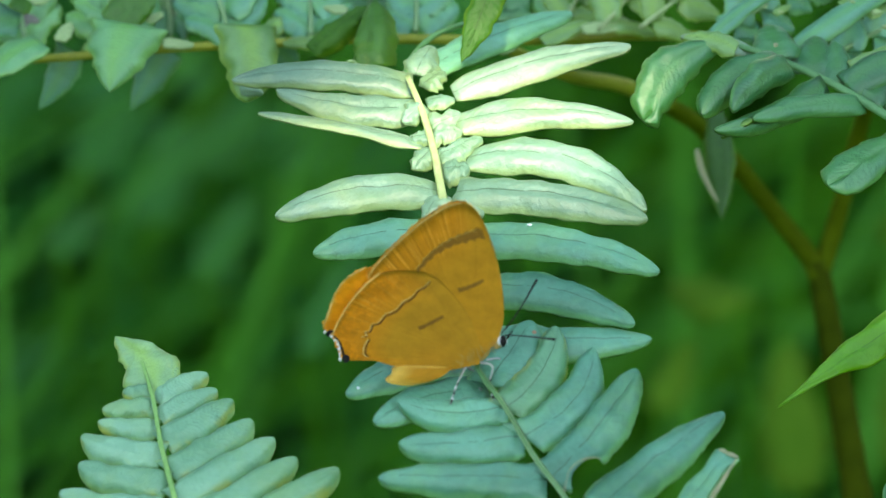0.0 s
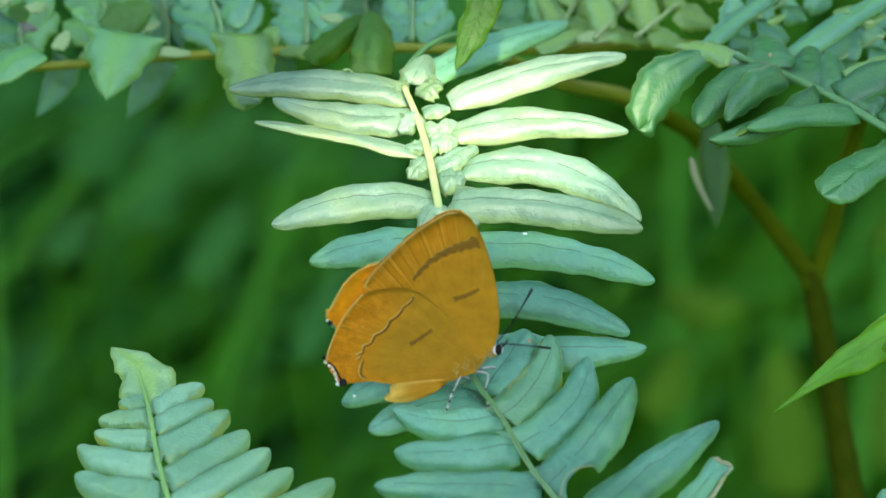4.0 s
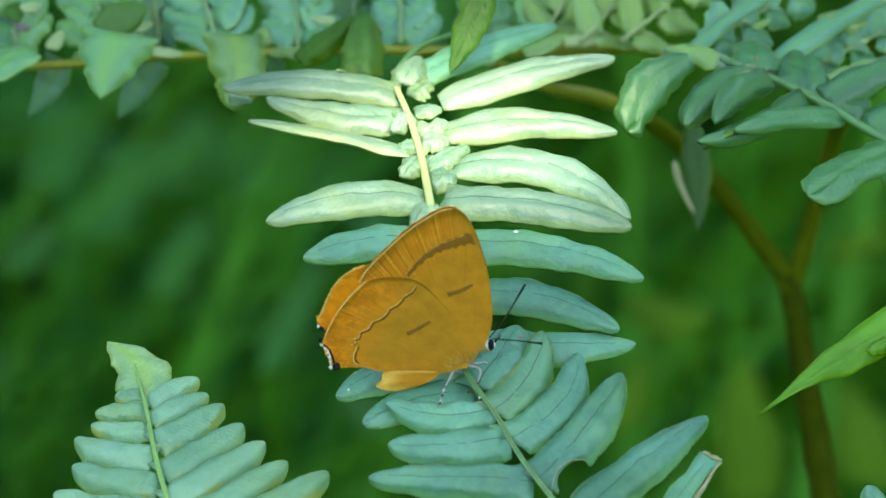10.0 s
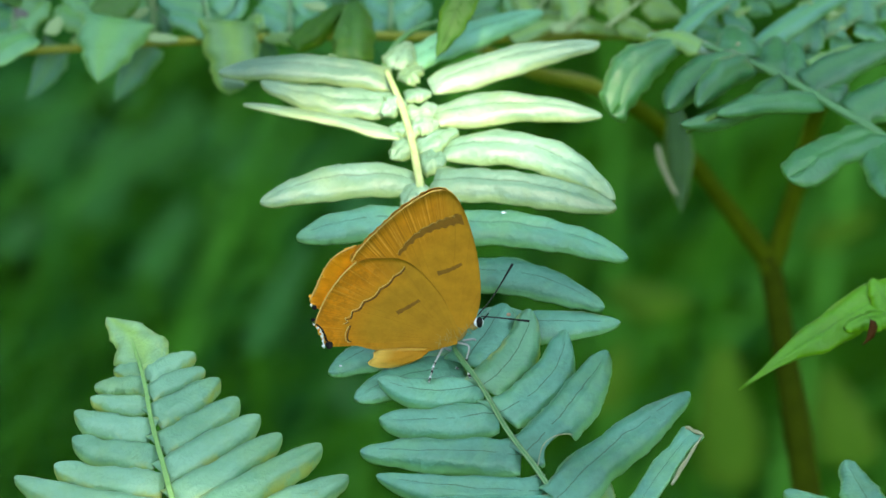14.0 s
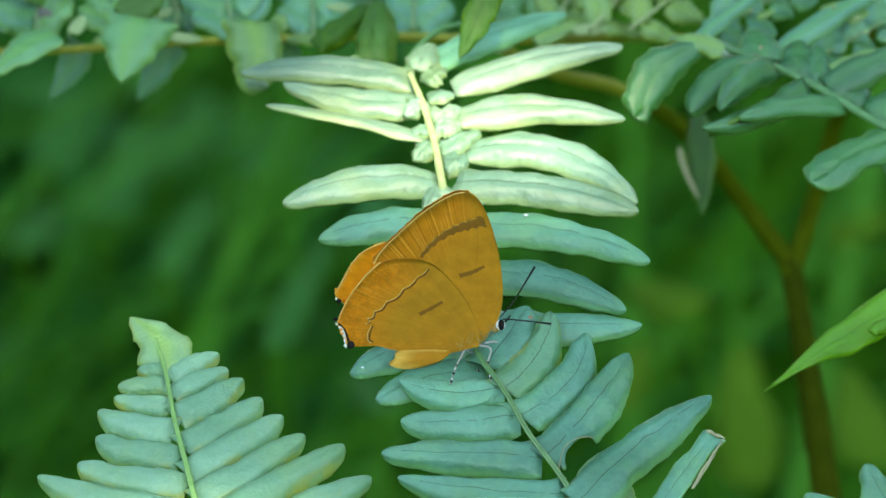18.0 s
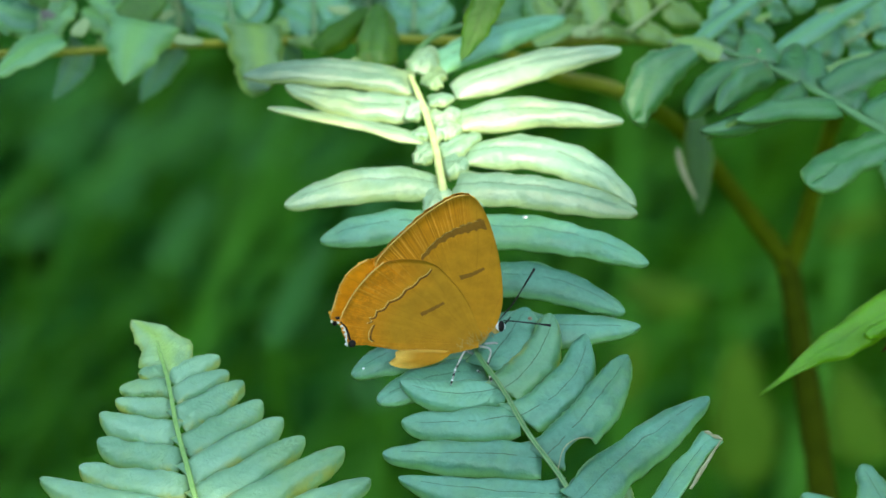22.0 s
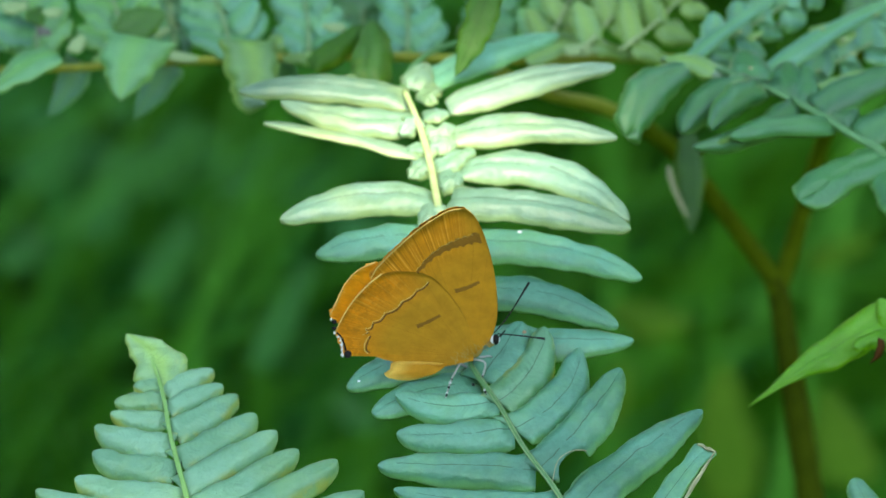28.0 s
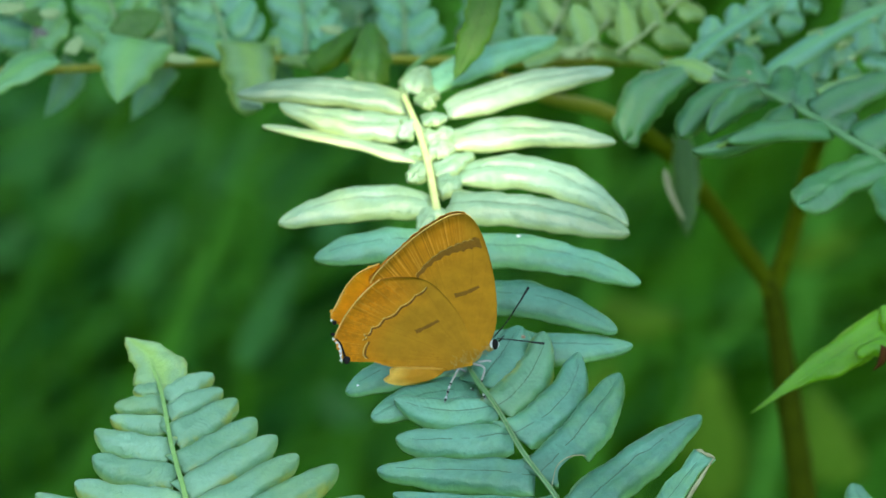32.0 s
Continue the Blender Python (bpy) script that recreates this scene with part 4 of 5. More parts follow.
def ribbon(points, w0, w1, lift, n=28, wavy=0.0, waves=7):
    """A thin mark lying on a wing."""
    line = spline(points, n)
    verts, faces = [], []
    for i, q in enumerate(line):
        d = (line[min(i + 1, n - 1)] - line[max(i - 1, 0)]).normalized()
        s = WN.cross(d).normalized()
        w = (w0 + (w1 - w0) * i / (n - 1)) / 2
        f = i / (n - 1)
        q = q + s * wavy * (0.45 + 0.75 * f) * (abs(math.sin(math.pi * waves * (f + 0.02 * math.sin(f * 9)))) + 0.12 * noise.noise(q * 1.7))
        w *= 1 + 0.3 * noise.noise(q * 2.6)
        for a, h in ((-1, 0.0), (-1, 0.012), (1, 0.012), (1, 0.0)):
            verts.append(q + s * a * w + WN * (lift + h * 0.4))
    for i in range(n - 1):
        for j in range(3):
            a = i * 4 + j
            faces.append((a, a + 1, a + 5, a + 4))
    faces += [(0, 1, 2, 3), tuple(range(n * 4 - 4, n * 4))[::-1]]
    return verts, faces, None


def butterfly():
    ob = thing("butterfly", (3.2, -15.1, 10.7), "ochre-orange hairstreak butterfly resting with closed wings on the frond", "butterfly")
    fore = [(3.7, -13.3, 13.4), (5.7, -11.3, 14.6), (6.5, -8.1, 16.5), (6.1, -3.3, 19.4), (4.9, 1.1, 22), (3.5, 3.6, 23.5), (2.1, 4.2, 23.9), (0.4, 3.8, 23.7), (-2.6, 2, 22.6), (-5.7, -0.6, 21), (-7.9, -2.8, 19.7), (-8.7, -4.1, 18.9), (-6.4, -8.1, 16.5), (-1, -12.2, 14.1)]
    hind_far = [(4, -12.8, 13.7), (2.1, -8.1, 16.5), (-1.3, -4.1, 18.9), (-4.7, -2.5, 19.9), (-7.8, -2.2, 20.1), (-10, -3.2, 19.5), (-11.6, -4.8, 18.5), (-12.7, -6.9, 17.2), (-13.6, -8.4, 16.3), (-12.5, -9.7, 15.6), (-12.2, -11.1, 14.7), (-9.8, -12.4, 14), (-5.7, -13.6, 13.2), (-1.6, -14.3, 12.8), (3.6, -14, 13)]
    hind = [(4, -12.8, 13.7), (2.1, -8.1, 16.5), (-1.3, -4.1, 18.9), (-4.7, -3.3, 19.4), (-7.6, -3.6, 19.2), (-9.4, -5.1, 18.3), (-11.3, -7.3, 17), (-12.5, -9.3, 15.8), (-13.1, -10.6, 15.1), (-12.6, -12.4, 14), (-11.8, -13.6, 13.2), (-9.9, -13.3, 13.4), (-6.4, -14.2, 12.9), (-3, -14.9, 12.5), (0.4, -14.7, 12.6), (3.6, -14, 13)]
    far_fore = part("forewing", wing(fore, WB, -0.55, n=140, fray=0.12), WING_BACK, ob, "bright orange upperside rim of the other forewing", WB)
    far_fore.matrix_basis = Matrix.Translation(far_fore.location) @ Matrix.Rotation(radians(0.8), 4, WN)
    far_hind = part("hindwing", wing(hind_far, WB, -0.7, n=260, fray=0.26), WING_BACK, ob, "orange other hindwing showing past the near one", WB)
    part("margin", tube([Vector(q) + WN * -0.74 for q in hind_far[4:9]], 0.10, 0.10, 60, 6, knots=1.2), FRINGE, far_hind, "pale golden fringed edge")
    near_fore = part("forewing", wing(fore, WB, 0.0, n=140, fray=0.05, pleat=0.02), WING_FORE, ob, "ochre near forewing with a dark band", WB)
    near_hind = part("hindwing", wing(hind, WB, 0.12, n=180, thick=0.05, fray=0.12, pleat=0.018), WING_HIND, ob, "ochre near hindwing with a thin white line and black tail spot", WB)
    part("margin", tube([Vector(q) + WN * -0.03 for q in fore[6:12]], 0.08, 0.08, 40, 6, knots=0.3), FRINGE, near_fore, "golden fringed edge")
    part("margin", tube([Vector(q) + WN * 0.13 for q in hind[4:9]], 0.09, 0.09, 40, 6, knots=0.4), FRINGE, near_hind, "golden fringed edge")
    part("band", ribbon([(-3.1, -3.4, 19.4), (-1.5, -1.7, 20.4), (0.4, -0.5, 21.1), (2.4, 0.2, 21.5), (4.5, 0.7, 21.8)], 0.4, 1.4, 0.05, n=60, wavy=0.3, waves=8), BAND, near_fore, "dark ochre band")
    part("line", ribbon([(-3.3, -3.2, 19.5), (-1.6, -1.4, 20.6), (0.3, -0.1, 21.4), (2.3, 0.7, 21.8), (3.6, 1.1, 22.1)], 0.02, 0.03, 0.05, n=60, wavy=0.2, waves=8), LINE, near_fore, "thin pale line")
    part("band", ribbon([(1.4, -5.6, 18), (2.8, -5.2, 18.3), (4.3, -4.5, 18.7)], 0.6, 0.45, 0.05), BAND, near_fore, "short dark bar")
    part("band", ribbon([(-1.9, -4.5, 18.7), (-3.8, -6, 17.8), (-5.7, -7.5, 16.9), (-7.9, -9, 16), (-9.4, -10.3, 15.2), (-9.6, -10.9, 14.9)], 0.20, 0.24, 0.17, n=90, wavy=0.42, waves=6), SHADOW_BAND, near_hind, "dark wavy line")
    part("line", ribbon([(-2, -4.4, 18.8), (-3.9, -5.8, 17.9), (-5.8, -7.3, 17), (-8, -8.8, 16.1), (-9.5, -10.1, 15.3), (-9.8, -10.9, 14.9)], 0.06, 0.085, 0.2, n=90, wavy=0.42, waves=6), LINE, near_hind, "thin pale wavy line")
    part("line", ribbon([(-9.1, -11.1, 14.7), (-9.6, -12, 14.2), (-9.6, -12.8, 13.7), (-9.2, -13.2, 13.5)], 0.08, 0.08, 0.22), LINE, near_hind, "thin pale line")
    part("band", ribbon([(-8.9, -11.1, 14.7), (-9.3, -12, 14.2), (-9.4, -12.8, 13.7), (-9, -13.1, 13.5)], 0.2, 0.2, 0.2), SHADOW_BAND, near_hind, "dark line")
    part("band", ribbon([(-3.3, -9.9, 15.5), (-2, -9.3, 15.8), (-0.5, -8.5, 16.3)], 0.55, 0.42, 0.2), BAND, near_hind, "short dark bar")
    part("tail_spot", ball((-11.65, -13.4, 13.6), 0.46, 0.54, 0.25), BLACK, near_hind, "black tail spot")
    part("tail_spot", ball((-13.3, -10.3, 15.5), 0.3, 0.2, 0.2), BLACK, near_hind, "small black spot")
    part("tail_edge", ribbon([(-13, -10.7, 15), (-12.4, -11.3, 14.6), (-12.1, -12.1, 14.1), (-11.9, -12.9, 13.6)], 0.2, 0.3, 0.21), BLACK, near_hind, "black edge")
    part("tail_edge", ribbon([(-13.4, -10.6, 15), (-12.8, -11.1, 14.7), (-12.4, -12, 14.2), (-12.4, -13.1, 13.6), (-12.3, -13.7, 13.2)], 0.12, 0.16, 0.2, wavy=0.1), WHITE, near_hind, "white edge")
    for q, r in (((-13.25, -10.8, 14.95), 0.16), ((-12.85, -11.2, 14.7), 0.2), ((-12.6, -11.7, 14.4), 0.14), ((-12.45, -12.2, 14.1), 0.19), ((-12.4, -12.8, 13.75), 0.14), ((-12.35, -13.4, 13.4), 0.22)):
        part("tail_scale", ball(Vector(q) + WN * 0.2, r, r * 0.8, r * 0.6, 6, 8), WHITE, near_hind, "white tail scale")
    part("wing_fold", wing([(0.4, -14.4, 13.5), (-3, -14.2, 13.1), (-6.1, -14.3, 12.9), (-6.5, -15.1, 13), (-7.2, -15.75, 13.1), (-6.3, -16.25, 13), (-4.5, -16.45, 13.1), (-2.4, -16.05, 13.2), (-0.8, -15.1, 13.4)], (0.4, -14.4, 13.5), 0.2, n=120, rings=10, pleat=0.015, fray=0.06, cup=0.9), FOLD, near_hind, "pale yellow fold of the hindwing's inner edge")
    # faint raised veins fanning out from the wing roots
    root = Vector((3.2, -13.3, 13.38))
    for wing_part, lift, start, ends in ((near_hind, 0.135, 0.3, ((-4.4, -4.6), (-8.0, -6.4), (-10.1, -8.9), (-10.9, -11.4), (-9.0, -12.6), (-6.2, -13.5), (-3.0, -14.2))),
                                         (near_fore, 0.015, 0.5, ((-6.6, -2.2), (-3.4, 0.9), (0.3, 3.2), (3.4, 2.9)))):
        for x, y in ends:
            end = Vector((x, y, 13.2 + (y + 13.6) * 0.6))
            side = Vector((0.25, 0.2, 0.12))
            part("vein", ribbon([root.lerp(end, start), root.lerp(end, (1 + start) / 2) + side, end], 0.05, 0.03, lift, n=24), VEIN, wing_part)
    part("tail_spot", ball((-13.1, -8.9, 15.6), 0.3, 0.3, 0.15), BLACK, far_hind, "small black tail spot")
    part("tail_scale", ball((-13.45, -8.6, 15.75), 0.16, 0.2, 0.12, 6, 8), WHITE, far_hind, "white tail scale")
    hv, hf = [], []
    for _ in range(45):
        f = random.random()
        q = Vector((1.2, -14.3, 13.1)).lerp(Vector((5.6, -12.2, 14.2)), f) + Vector((random.gauss(0, 0.35), random.gauss(0, 0.35), random.uniform(0, 0.4)))
        a = random.gauss(2.1, 0.5)
        e = q + Vector((math.cos(a), math.sin(a), random.uniform(0.0, 0.6))) * random.uniform(0.4, 1.1)
        v, fc, _ = tube([q, q.lerp(e, 0.5) + Vector((0, 0.05, 0.08)), e], 0.035, 0.012, 4, 4)
        hf += [tuple(k + len(hv) for k in face) for face in fc]
        hv += v
    part("fur_tuft", (hv, hf, None), FUR, ob, "tuft of pale ochre hairs at the wing roots")
    along = Vector((6.6, -11.3, 13.6)) - Vector((-1.6, -15.9, 10.9))
    turn = along.to_track_quat("Z", "Y").to_matrix()
    part("abdomen", ball((-0.3, -13.7, 11.4), 0.8, 0.8, 4.6, 10, 14, turn), FUR, ob)
    part("thorax", ball((3.3, -13, 11.7), 0.95, 1.0, 1.7, 10, 14, turn), FUR, ob)
    head = part("head", ball((5.6, -11.8, 13.6), 0.62, 0.66, 0.62, 10, 14, turn), FUR, ob)
    part("eye", ball((6.3, -11.5, 14.8), 0.39, 0.68, 0.42, 12, 18), EYE, head, "glossy black eye")
    part("eye_ring", ball((6.22, -11.52, 14.62), 0.58, 0.60, 0.34, 12, 18), WHITE, head, "white ring round the eye")
    part("palp", tube([(6.6, -11.3, 14.4), (7, -10.9, 14.9), (7.4, -10.4, 15.3)], 0.14, 0.07, 10, 6), BLACK, head)
    for pts in ([(6.1, -10.7, 14.4), (7.9, -8.5, 15.3), (10.3, -4.6, 16.7)], [(6.5, -10.8, 15.1), (8.9, -11, 15.8), (12.2, -11.4, 16.6)]):
        ant = part("antenna", tube(pts, 0.075, 0.10, 24, 8), BLACK, head, "thin black antenna with pale rings")
        line = spline(pts, 40)
        for i in range(3, 34, 3):
            part("ring", tube([line[i], line[i].lerp(line[i + 1], 0.5)], 0.09, 0.095, 2, 8), GREY, ant, "white ring")
        part("club", tube([line[30], line[35], line[39]], 0.10, 0.16, 8, 8), BLACK, ant, "black club")
    for pts in ([(2.2, -14, 12.5), (1.4, -15.4, 13), (0.8, -16.6, 12.9), (0.2, -18.5, 15.8)], [(3.6, -13.9, 12.6), (5, -14.4, 13.5), (4.6, -16.4, 13.1), (5.1, -18.1, 15.4)], [(4.3, -13.7, 11.2), (5.8, -13.7, 10.2), (5.4, -15.3, 7.2), (6.2, -16.7, 12.2)],
                [(1.9, -14.4, 10.8), (3.2, -15.4, 8.2), (2.9, -16.6, 5.5), (3.7, -17.1, 12.6)]):
        leg = part("leg", tube(pts, 0.14, 0.09, 24, 8, knots=0.2), LEG, ob, "pale leg with black rings")
        line = spline(pts, 30)
        for i in (17, 20, 23, 26):
            part("ring", tube([line[i], line[i + 1]], 0.145, 0.135, 2, 8), BLACK if i % 2 else WHITE, leg, "banded foot joint")
        part("foot", tube([line[27], line[29]], 0.13, 0.09, 4, 6), BLACK, leg, "black foot")
    return ob, near_hind, far_hind


insect, hind_near, hind_far = butterfly()


# ---- blurred undergrowth behind ----
def blades(name, count, place, tall, wide, material, label, category, lean=0.5, heading=0.0):
    """Many thin bent blades standing on the ground, as one mass."""
    verts, faces = [], []
    for _ in range(count):
        x, y = place()
        h, w = random.uniform(*tall), random.uniform(*wide)
        a = random.gauss(heading, 0.55)
        b = random.uniform(0.45, 1.0) * lean * h
        d = Vector((math.cos(a), math.sin(a), 0))
        s = Vector((-d.y, d.x, 0)) * w
        k = len(verts)
        for i in range(6):
            f = i / 5
            c = Vector((x, y, -0.03 + h * f * (1 - 0.25 * f * f))) + d * b * f * f
            ww = s * (1 - f ** 2.2) + s * 0.02
            verts += [c - ww, c + d * w * 0.3 + Vector((0, 0, 0)), c + ww]
        for i in range(5):
            for j in range(2):
                q = k + i * 3 + j
                faces.append((q, q + 1, q + 4, q + 3))
    ob = new(name, mesh_of(name, verts, faces, material))
    return tagged(ob, label, category, kind="stuff")


def leaf_mass(name, count, place, size, material, label, category, kind="stuff", parent=None):
    """Many small pointed leaves hung in a cloud, as one mass."""
    verts, faces = [], []
    while count:
        c = place()
        if c is None:
            continue
        count -= 1
        q = Euler((random.gauss(0, 0.6), random.gauss(0, 0.6), random.uniform(0, 6.3))).to_matrix()
        l = random.uniform(*size)
        w = l * random.uniform(0.22, 0.34)
        k = len(verts)
        for px, py, pz in ((-l / 2, 0, 0), (-l * 0.15, -w, 0.12 * l), (-l * 0.1, 0, 0.03 * l), (-l * 0.15, w, 0.12 * l), (l * 0.25, -w * 0.7, 0.08 * l), (l * 0.25, w * 0.7, 0.08 * l), (l / 2, 0, -0.08 * l)):
            verts.append(Vector(c) + q @ Vector((px, py, pz)))
        faces += [(k, k + 1, k + 2), (k, k + 2, k + 3), (k + 1, k + 4, k + 2), (k + 2, k + 4, k + 6), (k + 2, k + 6, k + 5), (k + 2, k + 5, k + 3)]
    ob = new(name, mesh_of(name, verts, faces, material))
    if parent:
        ob.parent = parent
        return ob
    return tagged(ob, label, category, kind=kind)


random.seed(7)


def strip(x0, x1, y0, y1):
    """A patch of ground to scatter over, thinning out at its sides."""
    return lambda: (random.uniform(x0, x1) + random.gauss(0, 0.06 * (x1 - x0)), random.uniform(y0, y1) + abs(random.gauss(0, 0.05)))


blades("grass", 1500, strip(-1.2, 0.05, 0.75, 3.2), (0.22, 0.55), (0.004, 0.011), GRASS_BLUE, "tall bluish green grass in shade, far out of focus", "grass", 0.9, 0.0)
blades("grass", 2300, strip(-0.15, 1.2, 0.75, 3.2), (0.22, 0.55), (0.004, 0.011), GRASS, "tall dark green grass in shade, far out of focus", "grass", 0.9, 0.4)
blades("long_grass", 120, strip(-0.60, 0.02, 0.40, 1.05), (0.46, 0.86), (0.0012, 0.0036), GRASS_PALE, "long arching pale grass blades, blurred, in shade", "grass", 1.2, 0.0)
blades("long_grass", 40, strip(-0.2, 0.35, 0.40, 1.0), (0.45, 0.85), (0.0015, 0.0045), GRASS_PALE, "long arching pale grass blades, blurred, in shade", "grass", 1.0, 0.5)

blades("long_grass", 55, strip(-0.36, 0.06, 0.24, 0.55), (0.62, 0.95), (0.0010, 0.0024), GRASS_PALE, "slender grass stems behind the ferns, blurred, in shade", "grass", 0.45, 0.5)


def clearing():
    """Anywhere on the open ground round the ferns."""
    a, r = random.uniform(0, 6.283), 5.6 * math.sqrt(random.random())
    return r * math.cos(a), r * math.sin(a)


blades("low_grass", 9000, clearing, (0.08, 0.26), (0.003, 0.008), GRASS, "low grass over the floor of the clearing", "grass", 0.6, 1.2)


def thicket():
    y = random.uniform(1.15, 2.9)
    x = random.uniform(0.0, 0.9)
    z = abs(random.gauss(0, 0.34)) * (0.5 + 0.3 * y)
    return (x, y, z) if z < 0.60 - 0.12 * y + 0.3 * max(0, y - 1.2) else None


def thicket_blue():
    p = thicket()
    return (-p[0], p[1], p[2]) if p else None


leaf_mass("undergrowth", 1100, thicket, (0.03, 0.08), UNDER, "shaded yellow-green undergrowth leaves, far out of focus", "undergrowth")
leaf_mass("undergrowth", 1400, thicket_blue, (0.03, 0.08), UNDER_BLUE, "shaded bluish green undergrowth leaves, far out of focus", "undergrowth")


def broad_leaf(at, tip, width, label, material=BROAD):
    foot = down_to_earth(Vector(at) + Vector((10, -60, 0)))
    ob = thing("broad_leaf", foot, label, "leaf", "blurred leaves behind")
    part("blade", leaflet(at, tip, width, root=0.4, blunt=1.8, normal=Vector((0, 0.6, 0.8)), cells=(14, 8), thick=0.4), material, ob)
    part("stalk", stipe(at, foot), GRASS, ob)


for at, tip, width in (
        ((50.0, -17.5, -480), (35.8, -12.1, -510), 11), ((63.6, -59.3, -520), (62.0, -25.7, -540), 13),
        ((86.1, -50.8, -450), (82.2, -30.7, -480), 12), ((33.7, -43.8, -600), (42.7, -27.4, -620), 9), ((94.0, -3.3, -700), (110.7, 4.3, -700), 8)):
    broad_leaf(at, tip, width, "pale green broad leaf far out of focus")


for at, tip, width in (((-133.5, 21.0, -900), (-120.9, 46.8, -940), 16), ((-116.0, 5.3, -900), (-104.7, 36.0, -940), 16), ((-90.2, -11.5, -800), (-79.3, 11.7, -840), 12), ((-131.0, -3.4, -800), (-124.7, 8.3, -840), 12), ((-46.3, -26.6, -520), (-34.8, -1.7, -570), 8), ((-21.6, -42.4, -560), (-29.4, -33.9, -600), 9), ((-105.2, 20.7, -1000), (-91.2, 48.3, -1050), 20), ((-71.1, 18.1, -950), (-61.8, 40.9, -990), 16)):
    broad_leaf(at, tip, width, "bluish green broad leaf far out of focus", BROAD_BLUE)


# ---- unseen tree, added overhead to shade the place ----
GAP = (0.001, -0.010, 0.0295, 0.0150, 766)   # the gap in its leaves: centre, half width and height, seed


def shade_tree():
    """An added, unseen tree that shades all but one fleck on the frond's upper half."""
    base = Vector((-1.9, -3.4, 0))
    ob = new("tree")
    ob.location = base
    tagged(ob, "unseen broad-leaved tree added to shade the ferns", "tree")
    for name, pts, r0, r1 in (("trunk", [(0, 0, -0.1), (0.1, 0.05, 1.5), (0.05, 0.2, 3.0), (0.2, 0.3, 4.6)], 0.17, 0.09),
                              ("limb", [(0.05, 0.15, 1.6), (0.5, 0.7, 2.1), (1.1, 1.3, 2.5), (1.7, 1.8, 2.7)], 0.07, 0.02),
                              ("limb", [(0.1, 0.2, 2.0), (0.5, 1.0, 2.7), (0.9, 1.9, 3.1)], 0.06, 0.02),
                              ("limb", [(0.1, 0.2, 2.2), (1.2, 0.8, 2.8), (2.2, 1.2, 3.0)], 0.06, 0.02)):
        v, f, _ = tube(pts, r0, r1, 24, 10, knots=0.1)
        o = new(name, mesh_of(name, v, f, BARK))
        o.parent = ob
    aim = VIEW @ (Vector((3.5, 17.1, -19.4)) * 0.001)
    ux = SUN.cross(Vector((0, 0, 1))).normalized()
    uy = ux.cross(SUN)
    mid = aim + SUN * 2.4 + uy * 0.25

    def hung():
        a, r = random.uniform(0, 6.283), math.sqrt(random.random())
        p = mid + ux * math.cos(a) * r * 0.85 + uy * math.sin(a) * r * 0.85 + SUN * random.gauss(0, 0.15)
        d = p - aim
        return None if math.hypot(d.dot(ux), d.dot(uy)) < 0.12 else p - base

    def round_the_gap():
        a, r = random.uniform(0, 6.283), 0.13 * math.sqrt(random.random())
        x, y = r * math.cos(a), r * math.sin(a)
        inside = math.hypot((x - GAP[0]) / GAP[2], (y - GAP[1]) / GAP[3]) < 1
        return None if inside else aim + ux * x + uy * y + SUN * (2.4 + random.gauss(0, 0.12)) - base

    random.seed(21)
    leaf_mass("crown", 29000, hung, (0.035, 0.06), CANOPY, "", "", parent=ob)
    random.seed(GAP[4])
    leaf_mass("twig_leaves", 900, round_the_gap, (0.025, 0.045), CANOPY, "", "", parent=ob)
    return ob


tree = shade_tree()


def back_tree():
    """An added tree out of view that keeps the undergrowth behind the ferns in deep shade."""
    ob = new("tree")
    ob.location = (1.5, 3.7, 0)
    tagged(ob, "unseen broad-leaved tree added to darken the undergrowth", "tree")
    for name, pts, r0, r1 in (("trunk", [(0, 0, -0.1), (-0.05, 0.05, 1.2), (-0.1, 0, 2.3), (-0.2, -0.1, 3.6)], 0.15, 0.06),
                              ("limb", [(-0.08, 0, 1.7), (-0.6, -0.6, 2.2), (-1.2, -1.3, 2.45), (-1.7, -2.1, 2.5)], 0.06, 0.015),
                              ("limb", [(-0.1, 0, 2.0), (-1.0, -0.3, 2.4), (-2.1, -0.8, 2.6)], 0.05, 0.015),
                              ("limb", [(-0.1, 0, 2.2), (0.1, -0.9, 2.5), (-0.2, -1.9, 2.55)], 0.05, 0.015)):
        v, f, _ = tube(pts, r0, r1, 24, 10, knots=0.1)
        o = new(name, mesh_of(name, v, f, BARK))
        o.parent = ob

    def hung():
        a, r = random.uniform(0, 6.283), math.sqrt(random.random())
        return (-1.5 + 2.1 * r * math.cos(a), -0.95 + 1.75 * r * math.sin(a), 2.6 + random.gauss(0, 0.22))

    random.seed(5)
    leaf_mass("crown", 9000, hung, (0.09, 0.17), CANOPY, "", "", parent=ob)


back_tree()


# unseen ring of leaves, added to block low sky, taller behind the ferns
def woods():
    a, r = random.uniform(0, 6.283), random.uniform(5.0, 7.5)
    tall = 2.3 + 3.4 * min(1.0, max(0.0, 0.5 + 0.9 * math.sin(a)))
    return (r * math.cos(a), r * math.sin(a), random.uniform(0, 1) ** 0.8 * tall)


leaf_mass("woods", 7500, woods, (0.35, 0.75), CANOPY, "unseen green woods added all round to block low sky", "woods")


# ---- what moves ----
def swing(ob, degrees):
    """A wing turned about its root, in the plane of the closed wings."""
    return Matrix.Translation((BASES[ob] - BASES[insect]) * 0.001) @ Matrix.Rotation(radians(degrees), 4, WN)


